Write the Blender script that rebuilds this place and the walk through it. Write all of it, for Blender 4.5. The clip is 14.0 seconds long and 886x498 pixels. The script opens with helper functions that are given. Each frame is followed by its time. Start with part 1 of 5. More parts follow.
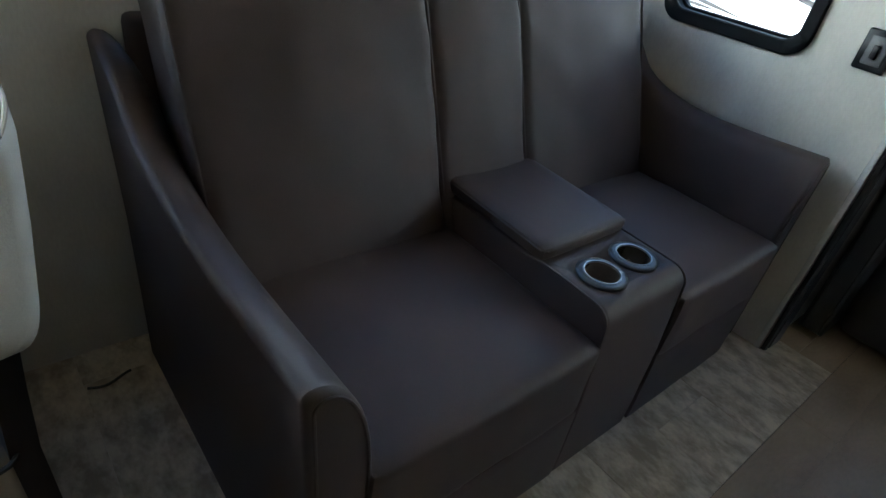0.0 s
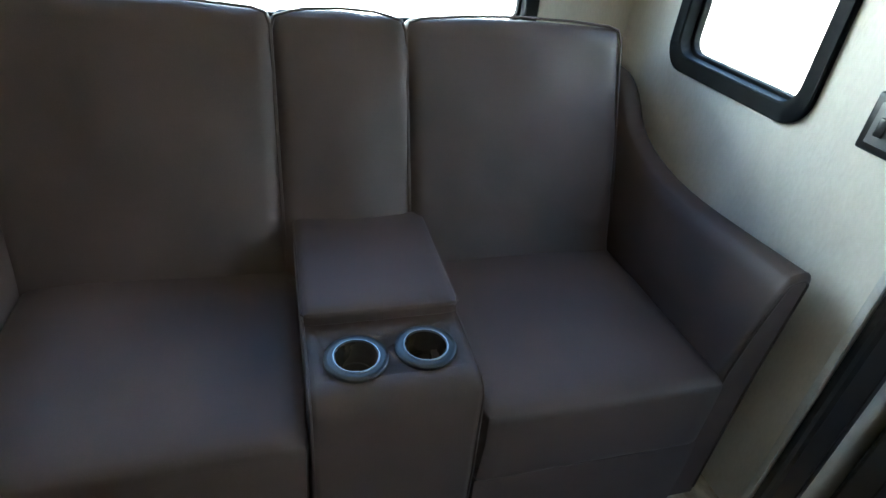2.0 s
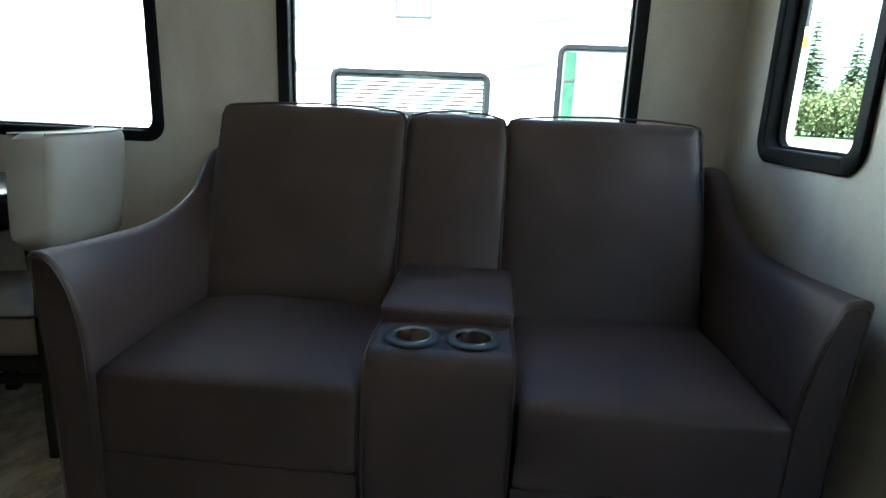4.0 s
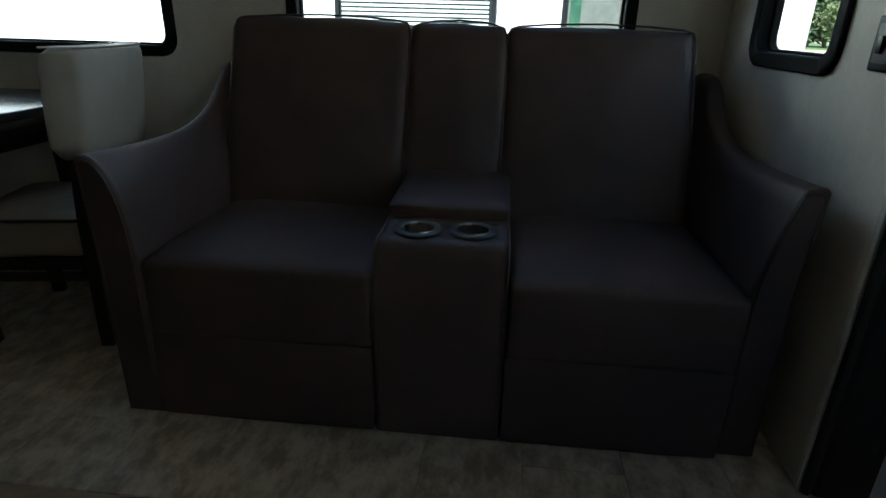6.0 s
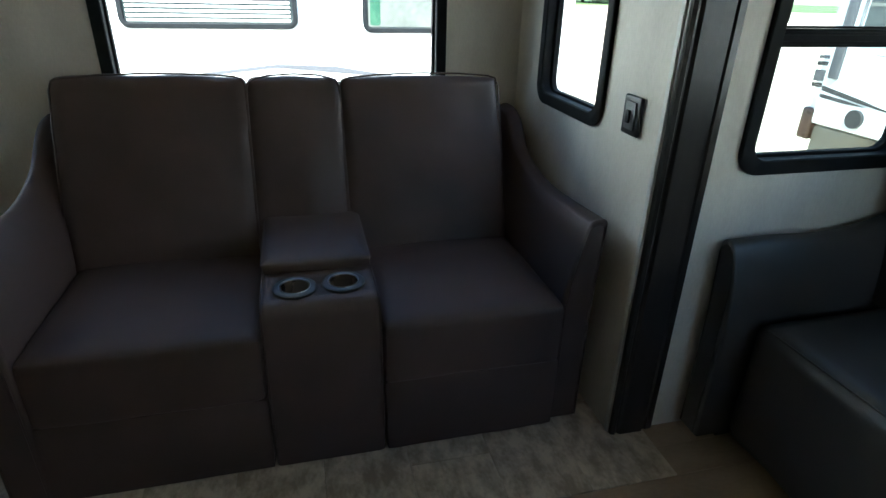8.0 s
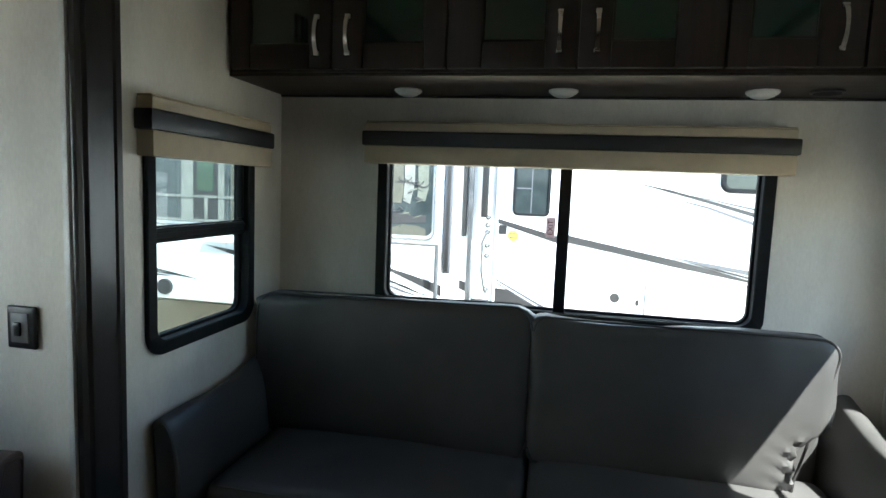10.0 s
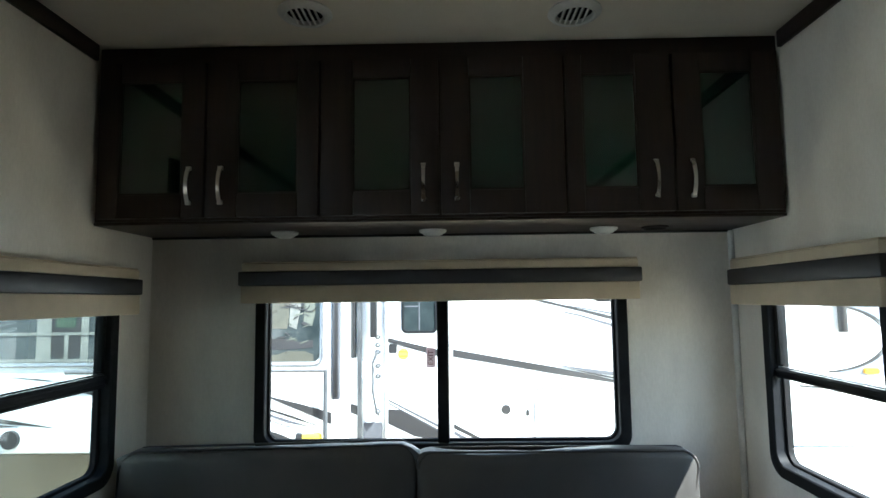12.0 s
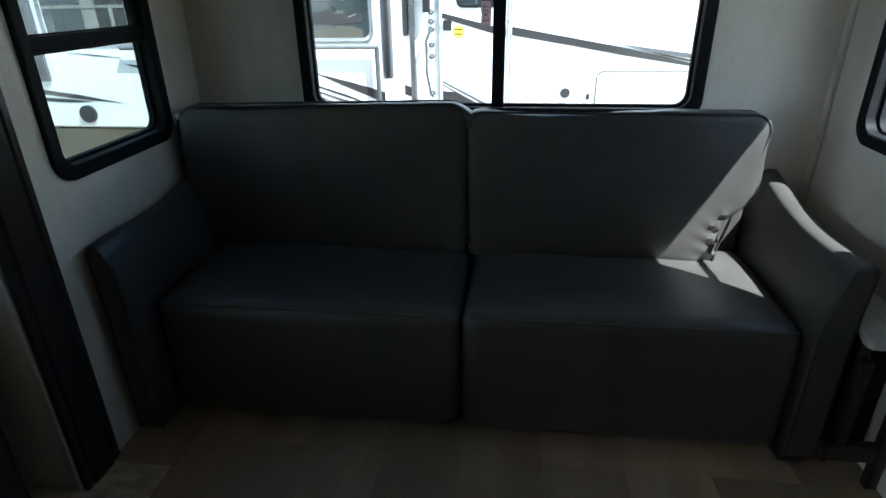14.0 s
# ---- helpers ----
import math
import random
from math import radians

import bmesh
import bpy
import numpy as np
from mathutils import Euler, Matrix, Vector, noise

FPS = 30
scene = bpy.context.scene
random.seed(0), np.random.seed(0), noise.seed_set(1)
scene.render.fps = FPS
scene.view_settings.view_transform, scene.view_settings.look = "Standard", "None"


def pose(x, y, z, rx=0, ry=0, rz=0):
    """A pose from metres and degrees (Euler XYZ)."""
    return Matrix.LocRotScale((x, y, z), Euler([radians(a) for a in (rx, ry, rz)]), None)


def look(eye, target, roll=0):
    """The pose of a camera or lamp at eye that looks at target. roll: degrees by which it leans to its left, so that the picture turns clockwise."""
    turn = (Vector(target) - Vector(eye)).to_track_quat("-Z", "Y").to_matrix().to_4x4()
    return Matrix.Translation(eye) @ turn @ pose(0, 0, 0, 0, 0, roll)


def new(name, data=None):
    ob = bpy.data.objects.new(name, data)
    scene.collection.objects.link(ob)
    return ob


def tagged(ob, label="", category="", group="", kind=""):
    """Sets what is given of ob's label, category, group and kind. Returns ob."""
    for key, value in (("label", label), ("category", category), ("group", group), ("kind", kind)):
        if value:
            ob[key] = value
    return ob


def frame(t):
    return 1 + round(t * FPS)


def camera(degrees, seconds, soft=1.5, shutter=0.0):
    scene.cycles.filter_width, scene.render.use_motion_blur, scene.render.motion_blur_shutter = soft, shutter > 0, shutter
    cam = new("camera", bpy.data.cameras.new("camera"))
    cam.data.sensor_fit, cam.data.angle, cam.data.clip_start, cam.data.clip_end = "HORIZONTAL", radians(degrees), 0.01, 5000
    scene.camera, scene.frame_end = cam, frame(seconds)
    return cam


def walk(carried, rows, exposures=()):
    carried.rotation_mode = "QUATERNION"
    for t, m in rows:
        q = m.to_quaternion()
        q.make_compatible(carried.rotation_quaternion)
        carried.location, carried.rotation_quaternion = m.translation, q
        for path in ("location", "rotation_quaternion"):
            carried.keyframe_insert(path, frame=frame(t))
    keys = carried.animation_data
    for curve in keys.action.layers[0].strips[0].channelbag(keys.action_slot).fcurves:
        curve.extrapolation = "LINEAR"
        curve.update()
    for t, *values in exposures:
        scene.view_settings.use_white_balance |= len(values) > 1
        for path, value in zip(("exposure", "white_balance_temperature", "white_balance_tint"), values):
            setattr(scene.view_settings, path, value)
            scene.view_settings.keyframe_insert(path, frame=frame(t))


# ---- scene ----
cam = camera(75.7, 14.0)
PATH = [
    (0, (0.175, 0.16, 1.283), (-1.011, 1.322, 0.168), 10.4),
    (0.5, (0.259, 0.396, 1.333), (-1.043, 1.425, 0.218), 9.2),
    (1, (0.288, 0.597, 1.342), (-1.07, 1.524, 0.204), 8.8),
    (1.5, (0.337, 0.837, 1.327), (-1.139, 1.584, 0.203), 7.7),
    (2, (0.44, 1.079, 1.335), (-1.151, 1.608, 0.244), 6.5),
    (2.5, (0.591, 1.216, 1.333), (-1.129, 1.473, 0.345), 3.9),
    (3, (0.822, 1.257, 1.297), (-1.022, 1.296, 0.523), 3.1),
    (3.2, (0.841, 1.281, 1.254), (-1.038, 1.256, 0.568), 2.8),
    (5.3, (0.891, 1.369, 0.898), (-1.058, 1.189, 0.487), 2.1),
    (5.5, (0.925, 1.369, 0.921), (-0.998, 1.205, 0.398), 2.0),
    (6, (1.005, 1.38, 1.047), (-0.846, 1.213, 0.308), 1.5),
    (6.5, (1.065, 1.356, 1.217), (-0.732, 1.171, 0.358), 0.4),
    (7, (1.133, 1.33, 1.32), (-0.665, 1.233, 0.451), 0.8),
    (7.5, (1.165, 1.274, 1.361), (-0.642, 1.376, 0.509), 0.6),
    (8, (1.131, 1.244, 1.355), (-0.623, 1.698, 0.508), 1.5),
    (8.5, (1.026, 1.283, 1.352), (-0.543, 2.199, 0.515), 2.0),
    (9, (0.998, 1.171, 1.317), (-0.176, 2.627, 0.608), 3.1),
    (11.3, (1.071, 0.907, 1.558), (1.064, 2.891, 1.806), -0.6),
    (11.5, (1.08, 0.902, 1.553), (1.07, 2.884, 1.819), -0.6),
    (12, (1.078, 0.925, 1.521), (1.041, 2.917, 1.698), -0.7),
    (12.5, (1.066, 0.965, 1.487), (0.986, 2.961, 1.4), -0.5),
    (13, (1.091, 1.007, 1.42), (1.043, 2.967, 1.023), -0.2),
    (13.2, (1.085, 1.022, 1.391), (1.032, 2.95, 0.864), -0.6),
    (13.5, (1.102, 1.03, 1.388), (0.976, 2.891, 0.665), -1.1),
    (14, (1.088, 1.037, 1.369), (0.862, 2.843, 0.539), -0.9),
]
EXPOSURES = [(0, 3.75, 5650, 2), (0.5, 4.45, 5700, 1), (1.5, 4.55, 5700, -2), (3.2, 4.7, 5700, -3), (5.3, 1.72, 5850, -3), (6.0, 2.25, 5850, -2), (6.5, 3.05, 5900, 0),
             (7.5, 3.4, 5850, 0), (9.0, 3.05, 5750, 1), (11.3, 3.05, 5850, 3), (12.5, 2.85, 5600, 2), (13.5, 2.45, 5550, 2), (14, 2.3, 5550, 2)]
SKY, SUN = 0.10, 5.0
walk(cam, [(t, look(eye, target, roll)) for t, eye, target, roll in PATH], EXPOSURES)

# ---- daylight ----
SUN_TO = Vector((1.07, -0.74, 1.84)).normalized()
world = bpy.data.worlds.new("sky")
scene.world = world
world.use_nodes = True
wn = world.node_tree.nodes
sky = wn.new("ShaderNodeTexSky")
sky.sky_type, sky.sun_disc = "NISHITA", False
sky.sun_elevation = math.asin(SUN_TO.z)
sky.sun_rotation = math.atan2(SUN_TO.x, SUN_TO.y)
world.node_tree.links.new(sky.outputs[0], wn["Background"].inputs[0])
wn["Background"].inputs[1].default_value = SKY
sun = new("sun", bpy.data.lights.new("sun", "SUN"))
sun.data.energy, sun.data.angle, sun.data.color = SUN, radians(0.53), (1.0, 0.95, 0.88)
sun.matrix_world = look(SUN_TO * 40, (0, 0, 0))

# ---- plan of the coach ----
W, E, N, S = -0.157, 2.2, 3.23, -2.6        # main room
SX, SY, SS = -1.24, 2.165, -1.9             # slide-out: back wall, north wall, south wall
CEIL, SCEIL, TH = 2.418, 2.06, 0.05
GROUND = -0.95


# ---- materials ----
def rgb(c):
    return (c[0], c[1], c[2], 1)


def material(name, a, b=None, rough=0.5, metal=0.0, scale=8.0, fine=120.0, bump=0.15, spread=0.15, stretch=(1, 1, 1), per_object=0.0, ior=1.5, depth=0.004, coat=0.0):
    """Two tones mixed by coarse and fine noise, with fine relief."""
    m = bpy.data.materials.new(name)
    m.use_nodes = True
    nt = m.node_tree
    n, l = nt.nodes, nt.links
    p = n["Principled BSDF"]
    b = b or tuple(x * 0.8 for x in a)
    co = n.new("ShaderNodeTexCoord")
    mp = n.new("ShaderNodeMapping")
    mp.inputs["Scale"].default_value = stretch
    l.new(co.outputs["Object"], mp.inputs["Vector"])
    src = mp.outputs[0]
    if per_object:
        info = n.new("ShaderNodeObjectInfo")
        add = n.new("ShaderNodeVectorMath")
        add.operation = "MULTIPLY_ADD"
        add.inputs[1].default_value = (37, 53, 11)
        l.new(info.outputs["Random"], add.inputs[0])
        l.new(src, add.inputs[2])
        src = add.outputs[0]
    big, small = n.new("ShaderNodeTexNoise"), n.new("ShaderNodeTexNoise")
    big.inputs["Scale"].default_value, big.inputs["Detail"].default_value = scale, 5
    small.inputs["Scale"].default_value, small.inputs["Detail"].default_value = fine, 3
    l.new(src, big.inputs["Vector"])
    l.new(src, small.inputs["Vector"])
    mix = n.new("ShaderNodeMath")
    mix.operation = "MULTIPLY_ADD"
    mix.inputs[1].default_value = 0.35
    l.new(small.outputs[0], mix.inputs[0])
    l.new(big.outputs[0], mix.inputs[2])
    ramp = n.new("ShaderNodeValToRGB")
    ramp.color_ramp.elements[0].position, ramp.color_ramp.elements[1].position = 0.675 - spread, 0.675 + spread
    ramp.color_ramp.elements[0].color, ramp.color_ramp.elements[1].color = rgb(b), rgb(a)
    l.new(mix.outputs[0], ramp.inputs[0])
    out = ramp.outputs[0]
    if per_object:
        hsv = n.new("ShaderNodeHueSaturation")
        rng = n.new("ShaderNodeMapRange")
        rng.inputs[3].default_value, rng.inputs[4].default_value = 1 - per_object, 1 + per_object
        l.new(info.outputs["Random"], rng.inputs[0])
        l.new(rng.outputs[0], hsv.inputs["Value"])
        l.new(out, hsv.inputs["Color"])
        out = hsv.outputs[0]
    l.new(out, p.inputs["Base Color"])
    rr = n.new("ShaderNodeMapRange")
    rr.inputs[3].default_value, rr.inputs[4].default_value = max(rough - 0.08, 0.02), min(rough + 0.08, 1)
    l.new(big.outputs[0], rr.inputs[0])
    l.new(rr.outputs[0], p.inputs["Roughness"])
    p.inputs["Metallic"].default_value, p.inputs["IOR"].default_value = metal, ior
    p.inputs["Coat Weight"].default_value = coat
    if bump:
        bp = n.new("ShaderNodeBump")
        bp.inputs["Strength"].default_value, bp.inputs["Distance"].default_value = bump, depth
        l.new(small.outputs[0], bp.inputs["Height"])
        l.new(bp.outputs[0], p.inputs["Normal"])
    return m


def clear_glass(name, tint):
    m = bpy.data.materials.new(name)
    m.use_nodes = True
    n, l = m.node_tree.nodes, m.node_tree.links
    n.remove(n["Principled BSDF"])
    tr, gl, fr, pw, mx = (n.new("ShaderNode" + k) for k in ("BsdfTransparent", "BsdfGlossy", "LayerWeight", "Math", "MixShader"))
    tr.inputs[0].default_value = rgb(tint)
    gl.inputs["Roughness"].default_value = 0.01
    pw.operation = "POWER"
    pw.inputs[1].default_value = 3.5
    fr.inputs[0].default_value = 0.5
    l.new(fr.outputs["Facing"], pw.inputs[0])
    l.new(pw.outputs[0], mx.inputs[0])
    l.new(tr.outputs[0], mx.inputs[1])
    l.new(gl.outputs[0], mx.inputs[2])
    l.new(mx.outputs[0], n["Material Output"].inputs[0])
    return m


LEATHER = material("brown_leatherette", (0.073, 0.047, 0.042), (0.055, 0.036, 0.032), 0.56, scale=5, fine=420, bump=0.25, depth=0.002)
SOFA_LEATHER = material("grey_leatherette", (0.062, 0.058, 0.054), (0.048, 0.046, 0.043), 0.44, scale=5, fine=420, bump=0.25, depth=0.002)
PIPING = material("dark_piping", (0.035, 0.032, 0.03), rough=0.45, fine=300)
WALL = material("wallboard", (0.75, 0.71, 0.645), (0.62, 0.58, 0.52), 0.62, scale=6, fine=150, bump=0.25, spread=0.17, depth=0.002, stretch=(1, 1, 0.4))
CEILING = material("ceiling_vinyl", (0.77, 0.71, 0.61), (0.72, 0.66, 0.565), 0.6, scale=4, fine=160, bump=0.12, depth=0.002)
DARKWOOD = material("espresso_wood", (0.024, 0.012, 0.008), (0.014, 0.0072, 0.005), 0.55, scale=9, fine=60, bump=0.08, stretch=(6, 6, 0.5), depth=0.002)
DARKWOOD_H = material("espresso_wood_rail", (0.024, 0.013, 0.009), (0.014, 0.0078, 0.006), 0.50, scale=9, fine=60, bump=0.12, stretch=(0.5, 6, 6), depth=0.002)
TRIM = material("black_trim_board", (0.028, 0.023, 0.021), (0.018, 0.015, 0.014), 0.33, scale=6, fine=70, bump=0.06, stretch=(5, 5, 0.6), depth=0.002)
FRAME = material("black_window_frame", (0.012, 0.013, 0.015), (0.008, 0.009, 0.010), 0.62, scale=20, fine=260, bump=0.06, depth=0.001, ior=1.2)
RUBBER = material("window_gasket", (0.006, 0.006, 0.007), rough=0.8, ior=1.35)
GLASS = clear_glass("window_glass", (0.93, 0.96, 0.95))
TINTED = clear_glass("tinted_window_glass", (0.66, 0.72, 0.71))
PLANK = material("vinyl_plank", (0.40, 0.305, 0.215), (0.285, 0.212, 0.148), 0.45, scale=5, fine=70, bump=0.35, spread=0.20, stretch=(1.6, 0.6, 1), per_object=0.20, depth=0.002)
SLIDE_PLANK = material("weathered_vinyl_plank", (0.66, 0.57, 0.455), (0.345, 0.28, 0.21), 0.38, scale=17, fine=75, bump=0.6, spread=0.15, stretch=(0.75, 1.15, 1), per_object=0.07, depth=0.002)
SUBFLOOR = material("joint_brown", (0.16, 0.125, 0.09), rough=0.8)
CREAM = material("cream_valance_fabric", (0.50, 0.42, 0.30), (0.44, 0.37, 0.27), 0.8, scale=12, fine=420, bump=0.3, depth=0.001)
BAND = material("dark_valance_band", (0.026, 0.027, 0.03), (0.018, 0.019, 0.021), 0.5, scale=10, fine=420, bump=0.2, depth=0.001)
CABGLASS = material("smoked_cabinet_glass", (0.008, 0.030, 0.019), (0.006, 0.024, 0.015), 0.03, bump=0, ior=1.65)
NICKEL = material("brushed_nickel", (0.62, 0.58, 0.52), (0.5, 0.47, 0.43), 0.28, metal=1.0, fine=300, bump=0.05)
WHITE_PLASTIC = material("white_plastic", (0.72, 0.71, 0.68), rough=0.35, bump=0.03)
BLACK_PLASTIC = material("black_plastic", (0.02, 0.02, 0.022), rough=0.35, bump=0.04)
GREY_PLASTIC = material("grey_plastic", (0.16, 0.16, 0.165), (0.13, 0.13, 0.135), 0.4, bump=0.04)
CUP = material("cup_holder_rim", (0.050, 0.053, 0.060), (0.038, 0.041, 0.047), 0.36, metal=0.2, bump=0.02)
CUPRING = material("cup_holder_ring", (0.40, 0.40, 0.41), (0.33, 0.33, 0.34), 0.32, metal=1.0, bump=0.02)
CUP_IN = material("cup_holder_well", (0.17, 0.13, 0.10), (0.12, 0.09, 0.07), 0.28, metal=0.7)
CHAIR_FABRIC = material("ivory_upholstery", (0.52, 0.49, 0.43), (0.45, 0.42, 0.37), 0.62, scale=7, fine=380, bump=0.2, depth=0.002)
CHAIR_SEAT = material("tan_upholstery", (0.33, 0.27, 0.20), (0.27, 0.22, 0.165), 0.65, scale=7, fine=380, bump=0.2, depth=0.002)
TABLETOP = material("dark_table_laminate", (0.035, 0.03, 0.03), (0.024, 0.021, 0.021), 0.22, scale=5, fine=80, bump=0.03, stretch=(1, 5, 1))
SHELFTOP = material("pale_laminate", (0.56, 0.55, 0.52), (0.48, 0.47, 0.45), 0.3, scale=18, fine=120, bump=0.02)
RVWHITE = material("white_gelcoat", (0.80, 0.81, 0.82), (0.77, 0.78, 0.79), 0.25, scale=1.2, fine=30, bump=0.02)
RVGREY = material("grey_decal", (0.030, 0.028, 0.030), (0.022, 0.021, 0.022), 0.35, scale=2, fine=40, bump=0)
RVGREY2 = material("pale_grey_decal", (0.085, 0.085, 0.098), (0.07, 0.07, 0.08), 0.35, scale=2, fine=40, bump=0)
RVGLASS = material("tinted_coach_glass", (0.03, 0.038, 0.04), (0.02, 0.026, 0.028), 0.05, bump=0, ior=1.6)
BLIND = material("white_blind", (0.62, 0.66, 0.62), rough=0.5)
ALU = material("bare_aluminium", (0.62, 0.63, 0.65), (0.5, 0.51, 0.53), 0.3, metal=0.9, bump=0.03)
AMBER = material("amber_lens", (0.75, 0.40, 0.03), (0.62, 0.32, 0.02), 0.25, bump=0)
TAIL = material("tail_lens", (0.13, 0.075, 0.052), (0.085, 0.05, 0.036), 0.3, bump=0)
STICKER = material("pale_red_sticker", (0.50, 0.37, 0.39), (0.44, 0.32, 0.34), 0.6, bump=0)
STICKER.node_tree.nodes["Principled BSDF"].inputs["Transmission Weight"].default_value = 0.45
STICKER.node_tree.nodes["Principled BSDF"].inputs["Roughness"].default_value = 0.9
STICKER.node_tree.nodes["Principled BSDF"].inputs["IOR"].default_value = 1.05
STICKER_INK = material("sticker_ink", (0.12, 0.02, 0.025), rough=0.6, bump=0)
YELLOW = material("yellow_decal", (0.72, 0.52, 0.05), (0.62, 0.44, 0.04), 0.5, bump=0)
GROUNDM = material("pale_gravel_lot", (0.40, 0.34, 0.26), (0.30, 0.255, 0.19), 0.9, scale=0.35, fine=22, bump=0.5, depth=0.03)
GRASS = material("mown_grass", (0.085, 0.13, 0.035), (0.05, 0.085, 0.022), 0.9, scale=0.3, fine=9, bump=0.6, depth=0.05)
NEEDLES = material("spruce_needles", (0.055, 0.085, 0.035), (0.025, 0.045, 0.018), 0.8, scale=1.5, fine=12, bump=0.4, depth=0.05)
LEAVES = material("shrub_leaves", (0.10, 0.125, 0.045), (0.05, 0.07, 0.025), 0.8, scale=1.5, fine=12, bump=0.4, depth=0.05)
RVBLUE = material("blue_grey_gelcoat", (0.22, 0.25, 0.31), (0.18, 0.205, 0.26), 0.3, scale=2, fine=40, bump=0)
GREENGLASS = material("green_pane", (0.035, 0.085, 0.055), (0.02, 0.055, 0.038), 0.1, scale=5, fine=40, bump=0)
CHAMPAGNE = material("champagne_skirt", (0.24, 0.205, 0.15), (0.20, 0.172, 0.13), 0.4, scale=1.5, fine=30, bump=0.02)
# Two flat tones painting reflections and interior seen in the trailers' windows.
GLASS_BEIGE = material("beige_reflection_and_interior", (0.085, 0.080, 0.062), (0.062, 0.060, 0.048), 0.3, scale=6, fine=40, bump=0)
GLASS_PALE = material("pale_reflection_and_interior", (0.19, 0.187, 0.17), (0.13, 0.13, 0.12), 0.4, scale=9, fine=40, bump=0)
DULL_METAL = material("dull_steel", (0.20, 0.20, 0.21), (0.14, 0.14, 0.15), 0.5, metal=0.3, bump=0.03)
STEEL_DARK = material("dark_grey_steel", (0.085, 0.087, 0.095), (0.05, 0.052, 0.058), 0.45, metal=0.3, bump=0.03)
# Tones for reflections painted on the trailers' glass; the last stands for glare.
REFLECT_MID = material("mid_reflection_tone", (0.14, 0.145, 0.12), (0.09, 0.095, 0.08), 0.25, scale=3, fine=25, bump=0)
REFLECT_DARK = material("dark_reflection_tone", (0.075, 0.08, 0.065), (0.05, 0.054, 0.046), 0.25, scale=3, fine=25, bump=0)
GLARE_GREY = material("grey_glare_on_glass", (0.12, 0.125, 0.115), (0.08, 0.084, 0.078), 0.25, scale=3, fine=25, bump=0)
BARK = material("grey_bark", (0.20, 0.17, 0.14), (0.12, 0.10, 0.08), 0.9, scale=6, fine=30, bump=0.5)
TYRE = material("black_tyre", (0.02, 0.02, 0.02), rough=0.8)


# ---- mesh helpers ----
def empty(name, label, category, group="", kind="", at=(0, 0, 0)):
    ob = new(name)
    ob.empty_display_size = 0.05
    ob.location = at
    return tagged(ob, label, category, group, kind)


def finish(name, bm, mat, parent=None, label="", smooth=True, angle=38):
    bmesh.ops.recalc_face_normals(bm, faces=bm.faces)
    me = bpy.data.meshes.new(name)
    bm.to_mesh(me)
    bm.free()
    me.materials.append(mat)
    if smooth:
        for p in me.polygons:
            p.use_smooth = True
        me.set_sharp_from_angle(angle=radians(angle))
    ob = new(name, me)
    if parent is not None:
        ob.parent = parent
        ob.matrix_parent_inverse = Matrix.Translation(-parent.location) if parent.type == "EMPTY" else Matrix()
    if label:
        ob["label"] = label
    return ob


def part(name, bm, mat, parent, label="", smooth=True, angle=38):
    return finish(name, bm, mat, parent, label, smooth, angle)


def box(lo, hi, bevel=0.004, seg=2, bm=None, m=None):
    own = bmesh.new()
    mid = [(a + b) / 2 for a, b in zip(lo, hi)]
    size = [max(b - a, 1e-4) for a, b in zip(lo, hi)]
    bmesh.ops.create_cube(own, size=1, matrix=Matrix.LocRotScale(mid, None, size))
    if bevel:
        bmesh.ops.bevel(own, geom=own.edges[:], offset=min(bevel, min(size) * 0.45), segments=seg, affect="EDGES", profile=0.5)
    if m is not None:
        bmesh.ops.transform(own, matrix=m, verts=own.verts)
    return merge(bm, own)


def merge(bm, own):
    if bm is None:
        return own
    me = bpy.data.meshes.new("tmp")
    own.to_mesh(me)
    own.free()
    bm.from_mesh(me)
    bpy.data.meshes.remove(me)
    return bm


def cylinder(a, b, r, seg=20, r2=None, bm=None, bevel=0.0):
    a, b = Vector(a), Vector(b)
    own = bmesh.new()
    m = Matrix.Translation((a + b) / 2) @ (b - a).to_track_quat("Z", "Y").to_matrix().to_4x4()
    bmesh.ops.create_cone(own, cap_ends=True, segments=seg, radius1=r, radius2=r if r2 is None else r2, depth=(b - a).length, matrix=m)
    if bevel:
        rim = [e for e in own.edges if any(len(f.verts) > 4 for f in e.link_faces)]
        bmesh.ops.bevel(own, geom=rim, offset=bevel, segments=2, affect="EDGES", profile=0.5)
    return merge(bm, own)


def tube(points, r, seg=8, closed=False, bm=None):
    bm = bm or bmesh.new()
    pts = [Vector(p) for p in points]
    k = len(pts)
    rings = []
    side = None
    for i, p in enumerate(pts):
        a = pts[(i - 1) % k] if closed or i else p
        b = pts[(i + 1) % k] if closed or i < k - 1 else p
        d = (b - a).normalized()
        if side is None:
            side = d.orthogonal().normalized()
        side = (side - d * side.dot(d)).normalized()
        up = d.cross(side)
        rings.append([bm.verts.new(p + r * (math.cos(2 * math.pi * j / seg) * side + math.sin(2 * math.pi * j / seg) * up)) for j in range(seg)])
    for i in range(k if closed else k - 1):
        a, b = rings[i], rings[(i + 1) % k]
        off = 0
        if closed and i == k - 1:
            off = min(range(seg), key=lambda o: (b[o].co - a[0].co).length)
        for j in range(seg):
            bm.faces.new((a[j], a[(j + 1) % seg], b[(j + 1 + off) % seg], b[(j + off) % seg]))
    if not closed:
        bm.faces.new(rings[0][::-1])
        bm.faces.new(rings[-1])
    return bm


